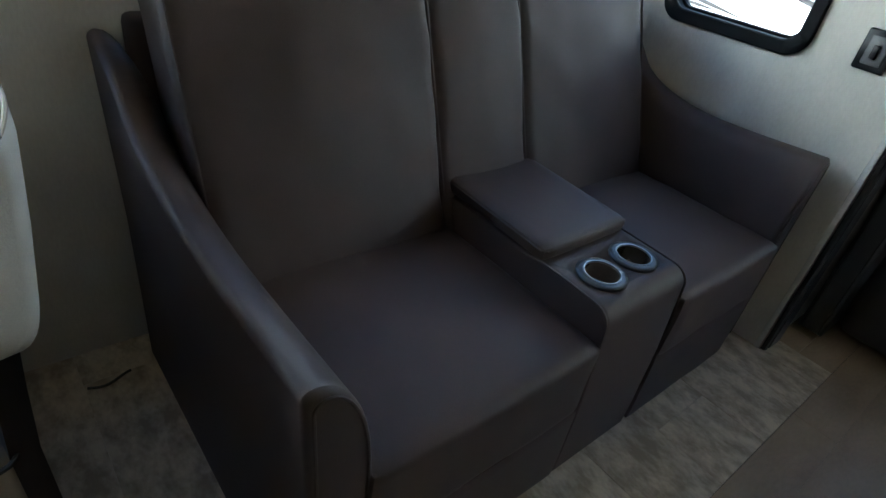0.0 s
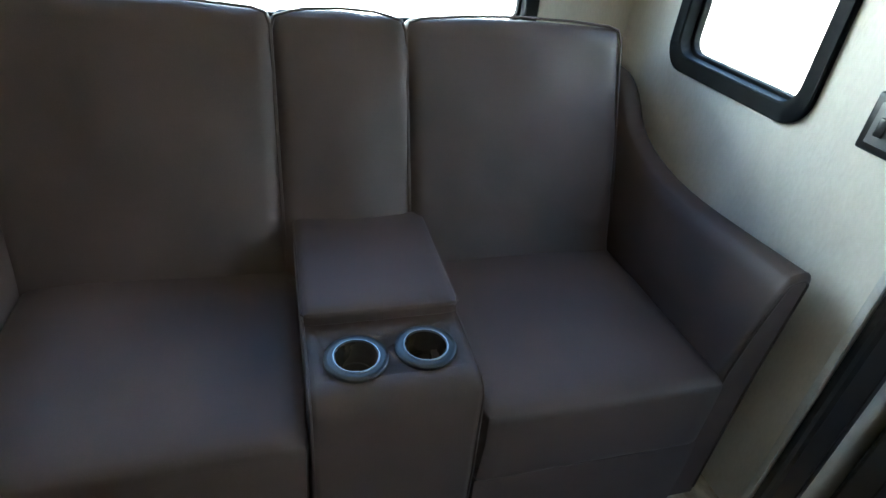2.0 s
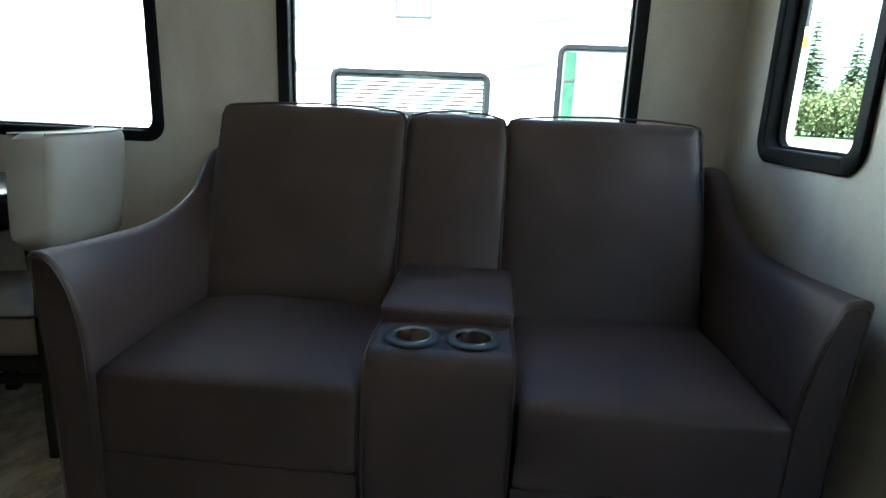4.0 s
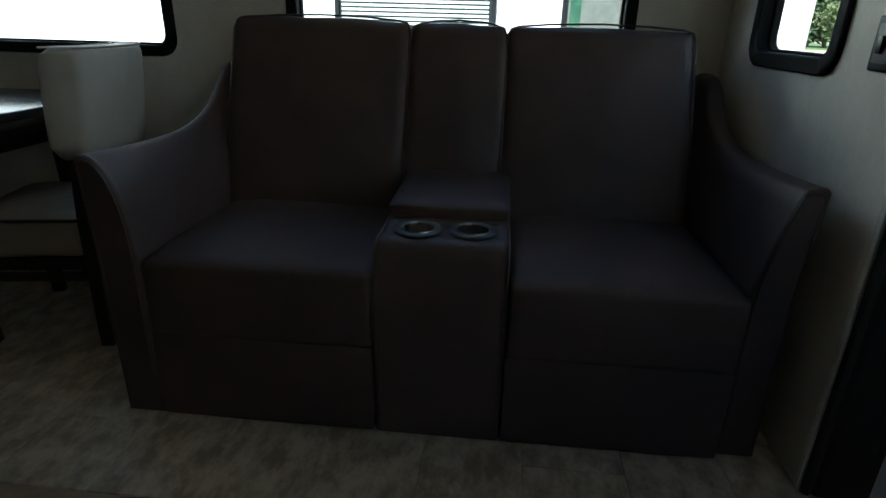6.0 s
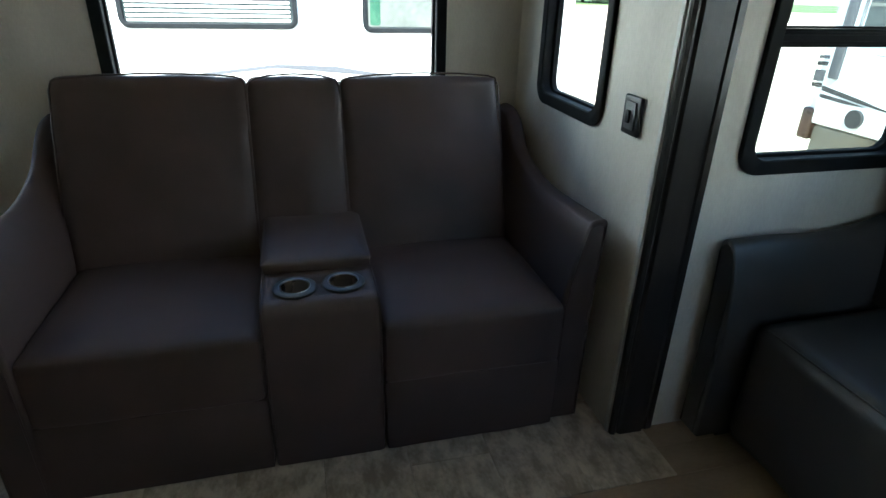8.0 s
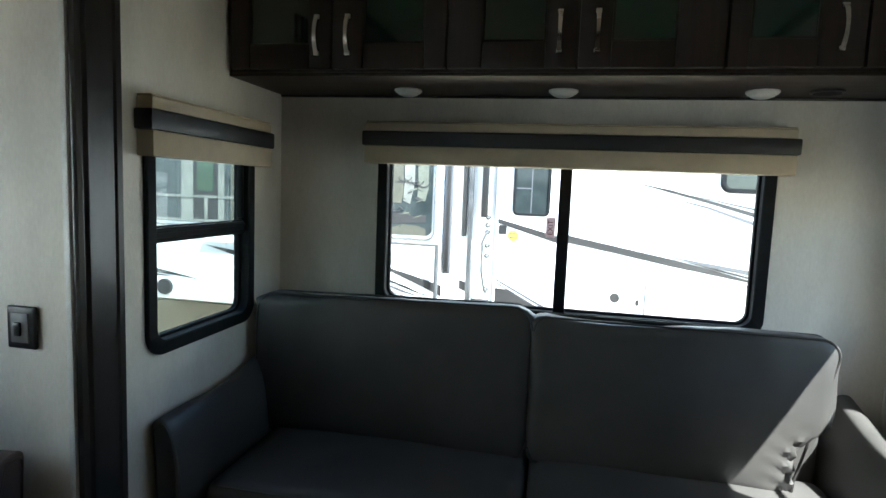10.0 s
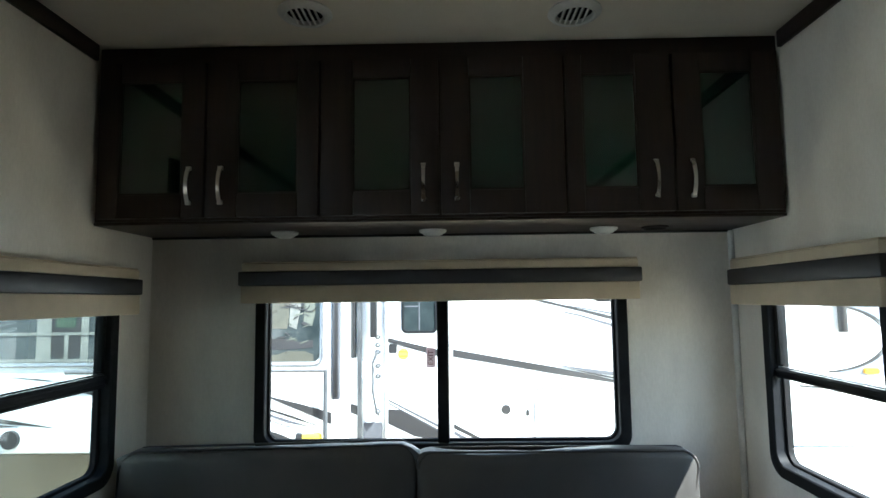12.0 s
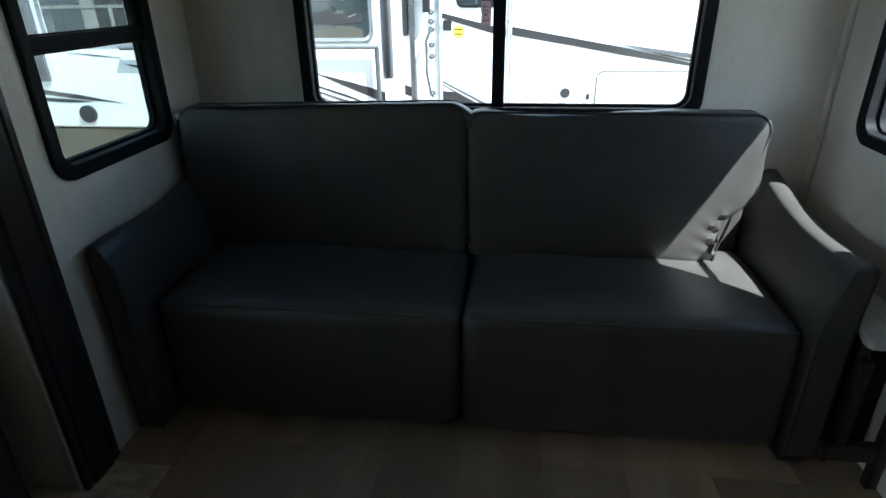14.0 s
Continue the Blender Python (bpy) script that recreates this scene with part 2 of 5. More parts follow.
def lathe(profile, centre, seg=32):
    """Turns a profile of (radius, height) about a vertical axis at centre."""
    bm = bmesh.new()
    c = Vector(centre)
    rings = []
    for r, z in profile:
        if r < 1e-6:
            rings.append([bm.verts.new(c + Vector((0, 0, z)))])
        else:
            rings.append([bm.verts.new(c + Vector((r * math.cos(2 * math.pi * j / seg), r * math.sin(2 * math.pi * j / seg), z))) for j in range(seg)])
    for a, b in zip(rings, rings[1:]):
        for j in range(seg):
            q = [a[j % len(a)], a[(j + 1) % len(a)], b[(j + 1) % len(b)], b[j % len(b)]]
            q = list(dict.fromkeys(q))
            if len(q) > 2:
                bm.faces.new(q)
    return bm


def loft(sections, caps=True, bm=None):
    bm = bm or bmesh.new()
    rings = [[bm.verts.new(p) for p in s] for s in sections]
    k = len(rings[0])
    for a, b in zip(rings, rings[1:]):
        for j in range(k):
            bm.faces.new((a[j], a[(j + 1) % k], b[(j + 1) % k], b[j]))
    if caps:
        bm.faces.new(rings[0][::-1])
        bm.faces.new(rings[-1])
    return bm


def cushion(lo, hi, r=0.04, puff=(0, 0, 0.0), n=14, m=None, wrinkle=0.0025, seed=0):
    """A stuffed block: rounded edges, faces swollen towards their middles, slightly uneven."""
    lo, hi = Vector(lo), Vector(hi)
    c, h = (lo + hi) / 2, (hi - lo) / 2
    bm = bmesh.new()
    bmesh.ops.create_cube(bm, size=2)
    bmesh.ops.subdivide_edges(bm, edges=bm.edges[:], cuts=n, use_grid_fill=True)
    r = min(r, min(h) * 0.95)
    for v in bm.verts:
        u = Vector([math.copysign(abs(x) ** 0.8, x) for x in v.co])
        p = Vector([u[i] * h[i] for i in range(3)])
        core = Vector([max(-h[i] + r, min(h[i] - r, p[i])) for i in range(3)])
        d = p - core
        if d.length > 1e-9:
            # the largest excursion sets the distance, so that edges turn evenly
            p = core + d.normalized() * r * max(abs(x) for x in d) / r
        for i in range(3):
            j, k = (i + 1) % 3, (i + 2) % 3
            w = (1 - u[j] ** 2) * (1 - u[k] ** 2)
            p[i] += math.copysign(puff[i] * w, u[i]) * (abs(u[i]) ** 1.5)
        q = p + c
        p += wrinkle * (noise.noise_vector(q * 9 + Vector((seed * 3.1, 0, 0))) + 1.6 * noise.noise_vector(q * 3.5 + Vector((0, seed * 2.3, 0))))
        v.co = p + c
    if m is not None:
        bmesh.ops.transform(bm, matrix=m, verts=bm.verts)
    return bm


def rounded_rect(a0, a1, b0, b1, r, seg=6):
    pts = []
    for ca, cb, s in ((a1 - r, b1 - r, 0), (a0 + r, b1 - r, 90), (a0 + r, b0 + r, 180), (a1 - r, b0 + r, 270)):
        for i in range(seg + 1):
            t = radians(s + 90 * i / seg)
            pts.append((ca + r * math.cos(t), cb + r * math.sin(t)))
    return pts


def on_wall(axis, pos):
    """Maps (along, height, out) to the world for a wall in the plane axis = pos."""
    if axis == "x":
        return lambda a, z, o: (pos + o, a, z)
    return lambda a, z, o: (a, pos + o, z)


def slab(outline, to, o0, o1, bm=None):
    """A flat plate with the given outline in (along, height), from depth o0 to o1."""
    return loft([[to(a, z, o0) for a, z in outline], [to(a, z, o1) for a, z in outline]], bm=bm)


def ring(outer, inner, to, o0, o1, bm=None, soft=0.004):
    """A frame between two outlines of equal count, with a softened front edge."""
    bm = bm or bmesh.new()
    s = 1 if o1 > o0 else -1
    ca = sum(a for a, z in outer) / len(outer)
    cz = sum(z for a, z in outer) / len(outer)

    def toward(pts, d):
        return [(a + (d if a < ca else -d), z + (d if z < cz else -d)) for a, z in pts]

    loops = [[to(a, z, o0) for a, z in outer], [to(a, z, o1 - s * soft) for a, z in outer], [to(a, z, o1) for a, z in toward(outer, soft)],
             [to(a, z, o1) for a, z in toward(inner, -soft)], [to(a, z, o1 - s * soft) for a, z in inner], [to(a, z, o0) for a, z in inner]]
    vs = [[bm.verts.new(p) for p in lp] for lp in loops]
    k = len(outer)
    for i in range(len(vs)):
        a, b = vs[i], vs[(i + 1) % len(vs)]
        for j in range(k):
            bm.faces.new((a[j], a[(j + 1) % k], b[(j + 1) % k], b[j]))
    return bm


def wall(name, axis, pos, out, a0, a1, z0, z1, holes, label, mat=None):
    """A wall whose inner face lies in axis = pos, its thickness away from the room (out: +1 or -1), with openings through it."""
    to = on_wall(axis, pos)
    al = sorted({a0, a1, *(v for hole in holes for v in hole[:2])})
    zl = sorted({z0, z1, *(v for hole in holes for v in hole[2:])})
    bm = bmesh.new()
    t = out * TH

    def solid(i, j):
        if not (0 <= i < len(al) - 1 and 0 <= j < len(zl) - 1):
            return False
        a, z = (al[i] + al[i + 1]) / 2, (zl[j] + zl[j + 1]) / 2
        return not any(q[0] < a < q[1] and q[2] < z < q[3] for q in holes)

    def quad(*pts):
        bm.faces.new([bm.verts.new(to(*p)) for p in pts])

    for i in range(len(al) - 1):
        for j in range(len(zl) - 1):
            if not solid(i, j):
                continue
            a, b, c, d = al[i], al[i + 1], zl[j], zl[j + 1]
            quad((a, c, 0), (b, c, 0), (b, d, 0), (a, d, 0))
            quad((a, c, t), (b, c, t), (b, d, t), (a, d, t))
            for ok, p, q in ((solid(i - 1, j), (a, c), (a, d)), (solid(i + 1, j), (b, c), (b, d)), (solid(i, j - 1), (a, c), (b, c)), (solid(i, j + 1), (a, d), (b, d))):
                if not ok:
                    quad((*p, 0), (*q, 0), (*q, t), (*p, t))
    bmesh.ops.remove_doubles(bm, verts=bm.verts, dist=1e-5)
    return tagged(finish(name, bm, mat or WALL, smooth=False), label, "wall", kind="structure")


def window(name, axis, pos, inward, a0, a1, z0, z1, label, split=None, split_axis="z", face=0.042, r=0.07, sash=0.046, glass=None, bright_lip=False):
    """A black-framed coach window: rounded outer frame, recessed gasket, panes, and a bar where it is divided."""
    to0 = on_wall(axis, pos)

    def to(a, z, o):
        return to0(a, z, inward * o)

    ob = empty(name, label, "window", kind="structure", at=to0((a0 + a1) / 2, z0, 0))
    outer = rounded_rect(a0, a1, z0, z1, r, 8)
    mid = rounded_rect(a0 + face, a1 - face, z0 + face, z1 - face, r - face * 0.55, 8)
    fr = part("window_frame", ring(outer, mid, to, -0.022, 0.014), FRAME, ob)
    inn = rounded_rect(a0 + face + 0.008, a1 - face - 0.008, z0 + face + 0.008, z1 - face - 0.008, r - face * 0.55 - 0.006, 8)
    wide = rounded_rect(a0 + face - 0.012, a1 - face + 0.012, z0 + face - 0.012, z1 - face + 0.012, r - face * 0.55, 8)
    part("gasket", ring(wide, inn, to, -0.046, -0.0235, soft=0.003), RUBBER, ob)
    ga0, ga1, gz0, gz1 = a0 + face, a1 - face, z0 + face, z1 - face
    panes = [(ga0, ga1, gz0, gz1)]
    if split is not None and split_axis == "z":
        part("sash_bar", box(sorted_lo(to(ga0 - 0.004, split - sash / 2, -0.016), to(ga1 + 0.004, split + sash / 2, -0.006)), sorted_hi(to(ga0 - 0.004, split - sash / 2, -0.016), to(ga1 + 0.004, split + sash / 2, -0.006)), 0.006), FRAME, ob)
        part("sash_lip", box(sorted_lo(to(ga0, split + sash / 2, -0.020), to(ga1, split + sash / 2 + 0.006, -0.012)), sorted_hi(to(ga0, split + sash / 2, -0.020), to(ga1, split + sash / 2 + 0.006, -0.012)), 0.003), ALU if bright_lip else RUBBER, ob)
        for k in (-0.25, 0.25):
            p, q = to(ga0 - 0.002, split + sash * k - 0.004, -0.0062), to(ga1 + 0.002, split + sash * k + 0.004, -0.002)
            part("sash_rib", box(sorted_lo(p, q), sorted_hi(p, q), 0.002), FRAME, ob)
        # the sliding upper sash has slim stiles of its own
        for s0 in (ga0, ga1 - 0.022):
            p, q = to(s0, split + sash / 2 + 0.013, -0.031), to(s0 + 0.022, gz1, -0.008)
            part("sash_stile", box(sorted_lo(p, q), sorted_hi(p, q), 0.004), FRAME, ob)
        panes = [(ga0, ga1, gz0, split), (ga0, ga1, split, gz1)]
    elif split is not None:
        p, q = to(split - sash / 2, gz0 - 0.004, -0.030), to(split + sash / 2, gz1 + 0.004, 0.006)
        part("mullion", box(sorted_lo(p, q), sorted_hi(p, q), 0.006), FRAME, ob)
        panes = [(ga0, split, gz0, gz1), (split, ga1, gz0, gz1)]
    for k, (pa, pb, pc, pd) in enumerate(panes):
        o = -0.036 + 0.005 * k
        pane = part("pane", slab(rounded_rect(pa, pb, pc, pd, 0.02, 3), to, o, o - 0.003), glass or GLASS, ob)
        pane.visible_shadow = False
    return ob


def sorted_lo(p, q):
    return tuple(min(a, b) for a, b in zip(p, q))


def sorted_hi(p, q):
    return tuple(max(a, b) for a, b in zip(p, q))


# ---- shell of the coach ----
RW = (0.277, 1.765, 0.918, 1.62)     # rear window: along x, height
WW = (2.407, 2.998, 0.885, 1.64)     # west window: along y
EW = (2.405, 3.022, 0.900, 1.648)     # east window
SW = (-0.993, -0.478, 0.946, 1.62)   # slide-out end window: along x
LW = (0.567, 1.846, 0.93, 1.78)      # window behind the loveseat: along y
DW = (-1.15, 0.120, 0.895, 1.78)     # dinette window: along y


def hole(w):
    return (w[0] + 0.025, w[1] - 0.025, w[2] + 0.025, w[3] - 0.025)


wall("wall_north", "y", N, 1, W - TH, E + TH, 0, CEIL, [hole(RW)], "off-white mottled wallboard rear wall with a wide window")
wall("wall_east", "x", E, 1, 1.78, N, 0, CEIL, [hole(EW)], "off-white mottled wallboard side wall")
# Unseen lower wall made dark to cut light bounced onto the seats.
wall("wall_east_front", "x", E, 1, S, 1.776, 0, 1.90, [], "unseen dark wood side wall opposite the slide-out, cutting bounced light", DARKWOOD)
wall("wall_east_upper", "x", E, 1, S, 1.776, 1.904, CEIL, [], "off-white wallboard strip over the panelling")
wall("wall_west_rear", "x", W, -1, SY + TH, N, 0, CEIL, [hole(WW)], "off-white mottled wallboard wall beside the sofa")
wall("wall_west_front", "x", W, -1, S, SS - TH, 0, CEIL, [], "off-white wallboard wall ahead of the slide-out")
wall("wall_over_slide", "x", W, -1, SS - TH, SY + TH, SCEIL, CEIL, [], "off-white wallboard strip over the slide-out opening")
# Unseen; dark wood chosen to keep fill light off the seat fronts.
wall("wall_south", "y", S, -1, W - TH, E + TH, 0, CEIL, [], "unseen cross wall, dark wood to hold back fill light", DARKWOOD)
wall("slide_wall_north", "y", SY, 1, SX - TH, W - 0.004, 0, SCEIL, [hole(SW)], "off-white wallboard end wall of the slide-out with a small window")
wall("slide_wall_west", "x", SX, -1, SS, SY, 0, SCEIL, [hole(LW), hole(DW)], "off-white wallboard back wall of the slide-out with two windows")
wall("slide_wall_south", "y", SS, -1, SX - TH, W - 0.004, 0, SCEIL, [], "plain off-white wallboard end wall of the slide-out")
tagged(finish("ceiling", box((W - TH, S - TH, CEIL), (E + TH, N + TH, CEIL + 0.06), 0), CEILING), "pale off-white vinyl ceiling panel", "ceiling", kind="structure")
tagged(finish("slide_ceiling", box((SX - TH, SS - TH, SCEIL), (W - TH - 0.002, SY + TH, SCEIL + 0.05), 0), CEILING), "pale low ceiling of the slide-out", "ceiling", kind="structure")

window("window_1", "y", N, -1, *RW, "wide black-framed sliding window behind the sofa", split=1.029, split_axis="a")
window("window_2", "x", W, 1, *WW, "black-framed window with a raised sash over the sofa arm", split=1.247, glass=TINTED)
window("window_3", "x", E, -1, *EW, "black-framed window with a raised sash letting in sunlight", split=1.252, sash=0.034, bright_lip=True)
window("window_4", "y", SY, -1, *SW, "narrow black-framed window in the slide-out end wall", split=1.56, sash=0.03)
window("window_5", "x", SX, 1, *LW, "wide black-framed window behind the loveseat", split=1.70, sash=0.03)
window("window_6", "x", SX, 1, *DW, "wide dark-framed window beside the dining table", split=1.70, sash=0.03)



# black fascia board where the slide-out meets the wall, with two run grooves
def fascia():
    ob = empty("slide_fascia", "glossy black grooved fascia board at the slide-out opening", "trim", kind="structure", at=(W, 2.25, 0))
    prof = [(2.164, 0.0), (2.164, 0.006), (2.167, 0.014), (2.178, 0.018), (2.184, 0.011), (2.189, 0.011), (2.197, 0.019), (2.276, 0.021),
            (2.282, 0.012), (2.288, 0.012), (2.294, 0.017), (2.317, 0.013), (2.322, 0.006), (2.322, 0.0)]
    part("board", loft([[(W + o + 0.0005, y, z) for y, o in prof] for z in (0.005, SCEIL + 0.09)]), TRIM, ob, angle=20)
    part("header_board", box((W + 0.0005, SS, SCEIL - 0.06), (W + 0.018, 2.162, SCEIL + 0.09), 0.004), TRIM, ob)
    part("edge_strip", box((W - 0.022, SY - 0.006, 0.0), (W - 0.0045, SY - 0.0005, SCEIL - 0.005), 0.002), WHITE_PLASTIC, ob, "off-white edge strip")
    return ob


fascia()
for nm, y0, y1, x0, x1 in (("crown_trim", S, 2.815, E - 0.016, E - 0.0005), ("crown_trim", S, 2.815, W + 0.0005, W + 0.016)):
    tagged(finish(nm, box((x0, y0, CEIL - 0.058), (x1, y1, CEIL - 0.0005), 0.004), DARKWOOD_H), "dark brown wooden crown strip along the ceiling edge", "trim", kind="structure")
tagged(finish("corner_strip", box((E - 0.022, N - 0.022, 0.0), (E - 0.0005, N - 0.0005, 1.785), 0.008, 3), WHITE_PLASTIC), "thin off-white corner moulding", "trim", kind="structure")


# ---- overhead cabinet ----
def cabinet():
    CF, CB = 2.82, 1.787
    ob = empty("overhead_cabinet", "dark espresso wooden overhead cabinet with six smoked glass doors", "cabinet", at=((W + E) / 2, N, CB))
    body = box((W + 0.002, CF + 0.024, CB + 0.012), (E - 0.002, CF + 0.042, CEIL - 0.002), 0.002)
    box((W + 0.002, CF + 0.044, CB + 0.012), (W + 0.018, N - 0.003, CEIL - 0.002), 0.001, bm=body)
    box((E - 0.018, CF + 0.044, CB + 0.012), (E - 0.002, N - 0.003, CEIL - 0.002), 0.001, bm=body)
    part("face_frame", body, DARKWOOD, ob)
    part("bottom_panel", box((W + 0.002, CF + 0.02, CB), (E - 0.002, N - 0.003, CB + 0.011), 0.002), DARKWOOD_H, ob)
    part("bottom_edge", tube([(W + 0.004, N - 0.008, CB - 0.003), (E - 0.004, N - 0.008, CB - 0.003)], 0.006), BLACK_PLASTIC, ob)
    doors = [(-0.140, 0.229, -0.067, 0.153, 0.181), (0.236, 0.622, 0.342, 0.551, 0.290), (0.630, 1.033, 0.739, 0.938, 0.980),
             (1.040, 1.458, 1.136, 1.323, 1.093), (1.466, 1.823, 1.522, 1.704, 1.760), (1.830, 2.186, 1.920, 2.098, 1.881)]
    for a, b, ga, gb, hx in doors:
        z0, z1, gz0, gz1 = 1.808, 2.352, 1.888, 2.285
        bm = box((a, CF, z0), (ga, CF + 0.022, z1), 0.003)
        box((gb, CF, z0), (b, CF + 0.022, z1), 0.003, bm=bm)
        box((ga + 0.0005, CF + 0.001, z0), (gb - 0.0005, CF + 0.022, gz0), 0.003, bm=bm)
        box((ga + 0.0005, CF + 0.001, gz1), (gb - 0.0005, CF + 0.022, z1), 0.003, bm=bm)
        door = part("door", bm, DARKWOOD, ob)
        part("glass_panel", box((ga - 0.004, CF + 0.009, gz0 - 0.004), (gb + 0.004, CF + 0.014, gz1 + 0.004), 0), CABGLASS, door, "smoked glass panel")
        lip_o, lip_i = rounded_rect(ga - 0.001, gb + 0.001, gz0 - 0.001, gz1 + 0.001, 0.004, 2), rounded_rect(ga + 0.006, gb - 0.006, gz0 + 0.006, gz1 - 0.006, 0.003, 2)
        part("glass_bead", ring(lip_o, lip_i, lambda u, z, o: (u, CF + 0.008 - o, z), 0.0, 0.005, soft=0.002), DARKWOOD, door)
        bow = [(hx, CF - 0.006 - 0.022 * math.sin(math.pi * i / 12) ** 0.7, 1.855 + 0.122 * i / 12) for i in range(13)]
        h = bmesh.new()
        loft([[(x + s * (0.0052 + 0.0018 * abs(i - 6) / 6), y + o, z) for s, o in ((-1, -0.002), (1, -0.002), (1, 0.003), (-1, 0.003))] for i, (x, y, z) in enumerate(bow)], bm=h)
        for z in (1.857, 1.975):
            box((hx - 0.009, CF - 0.010, z - 0.007), (hx + 0.009, CF - 0.0003, z + 0.007), 0.002, bm=h)
        part("handle", h, NICKEL, door, "brushed nickel bow handle")
    return ob


cabinet()


def puck(x, y):
    ob = empty("puck_light", "white domed puck light under the overhead cabinet, unlit", "light", "puck lights", at=(x, y, 1.787))
    part("bezel", lathe([(0.0, -0.0005), (0.052, -0.0005), (0.052, -0.006), (0.046, -0.012), (0.040, -0.013)], (x, y, 1.787)), WHITE_PLASTIC, ob)
    part("lens", lathe([(0.041, -0.0125), (0.036, -0.019), (0.022, -0.024), (0.0, -0.026)], (x, y, 1.787)), WHITE_PLASTIC, ob)
    return ob


for px in (0.43, 1.0, 1.65):
    puck(px, 3.09)
sp = empty("cabinet_speaker", "small round black speaker under the overhead cabinet", "speaker", at=(1.842, 3.085, 1.787))
part("rim", lathe([(0.0, -0.0005), (0.050, -0.0005), (0.050, -0.006), (0.044, -0.009), (0.040, -0.006)], (1.842, 3.085, 1.787)), BLACK_PLASTIC, sp)
part("grille", lathe([(0.041, -0.007), (0.02, -0.0085), (0.0, -0.009)], (1.842, 3.085, 1.787)), RUBBER, sp)


def ceiling_vent(x, y, tilt):
    ob = empty("ceiling_vent", "round white slatted air vent in the ceiling", "vent", "ceiling vents", at=(x, y, CEIL))
    part("flange", lathe([(0.058, -0.0005), (0.082, -0.0005), (0.084, -0.006), (0.076, -0.014), (0.062, -0.020), (0.057, -0.016), (0.057, -0.0005)], (x, y, CEIL)), WHITE_PLASTIC, ob)
    part("throat", lathe([(0.0, -0.0012), (0.0565, -0.0012)], (x, y, CEIL)), RUBBER, ob, "dark throat")
    for i in range(5):
        dx = -0.036 + 0.018 * i
        half = math.sqrt(0.054 ** 2 - dx ** 2)
        part("slat", box((-0.003, -half, -0.008), (0.003, half, 0.008), 0.001, m=pose(x + dx, y, CEIL - 0.010, 0, tilt, 0)), WHITE_PLASTIC, ob)
    return ob


ceiling_vent(0.626, 2.62, -32)
ceiling_vent(1.468, 2.65, 32)


# ---- valances ----
def valance(axis, pos, inward, a0, a1, z0, z1, label, depth):
    to0 = on_wall(axis, pos)

    def bx(a, b, c, d, o0, o1, bev):
        p, q = to0(a, c, inward * o0), to0(b, d, inward * o1)
        return box(sorted_lo(p, q), sorted_hi(p, q), bev)

    ob = empty("valance", label, "valance", "window valances", at=to0((a0 + a1) / 2, z0, 0))
    b0, b1 = z0 + 0.44 * (z1 - z0), z0 + 0.79 * (z1 - z0)
    part("lower_panel", bx(a0 + 0.010, a1 - 0.010, z0, b0 - 0.0005, 0.0005, depth - 0.004, 0.004), CREAM, ob)
    part("band", bx(a0, a1, b0, b1, 0.0005, depth, 0.005), BAND, ob, "dark padded band")
    part("upper_panel", bx(a0 + 0.012, a1 - 0.012, b1 + 0.0005, z1, 0.0005, depth - 0.008, 0.004), CREAM, ob)
    part("cap", bx(a0 + 0.014, a1 - 0.014, z1 + 0.0003, z1 + 0.006, 0.0005, depth - 0.012, 0.002), CREAM, ob)
    return ob


valance("y", N, -1, 0.232, 1.806, 1.515, 1.672, "cream fabric valance with a dark band over the rear window", 0.09)
valance("x", W, 1, 2.373, 3.062, 1.480, 1.645, "cream fabric valance with a dark band over the side window", 0.06)
valance("x", E, -1, 2.335, 3.12, 1.490, 1.657, "cream fabric valance with a dark band over the sunlit side window", 0.082)

# small dark wall box
wb = empty("wall_speaker_box", "small dark brown wall-mounted box high on the side wall", "box", at=(E, 2.08, 1.978))
part("case", box((E - 0.128, 1.98, 1.976), (E - 0.0005, 2.183, 2.118), 0.006), DARKWOOD, wb)
part("foot_strip", box((E - 0.131, 1.978, 1.966), (E - 0.0005, 2.185, 1.9755), 0.002), NICKEL, wb, "thin metal strip")


# ---- arms, shared by both seats ----
def arm_section(inner, outer, top, d=0.0, bottom=0.03, full=False, ro=0.030, flare=0.012):
    """Outline of an arm as (side, height), drawn in by d: upright to the seat, then leaning out (full: swelling) to a rounded outer edge."""
    s = 1 if outer > inner else -1
    i0, o0, t = inner + s * d, outer - s * d, top - d
    zs = min(0.455, t - 0.12)
    far = o0 + s * flare
    w = abs(far - i0) - ro
    pts = [(i0, bottom + d), (i0, (bottom + zs) / 2)]
    for k in range(13):
        a = math.pi / 2 * k / 12
        if full:
            u, v = 1 - math.cos(a), math.sin(a) ** 0.9
        elif k < 8:
            v = 0.93 * k / 8
            u = 0.62 * v ** 1.4
        else:
            b = math.pi / 2 * (k - 7) / 5
            u, v = 0.56 + 0.44 * (1 - math.cos(b)), 0.93 + 0.07 * math.sin(b)
        pts.append((i0 + s * w * u, zs + (t - zs) * v))
    for k in range(1, 6):
        a = math.pi / 2 * (1 - k / 5)
        pts.append((far + s * (-ro + ro * math.cos(a)), t - ro + ro * math.sin(a)))
    return pts + [(far - s * flare * 0.5, (t + zs) / 2), (o0, zs), (o0, bottom + d)]


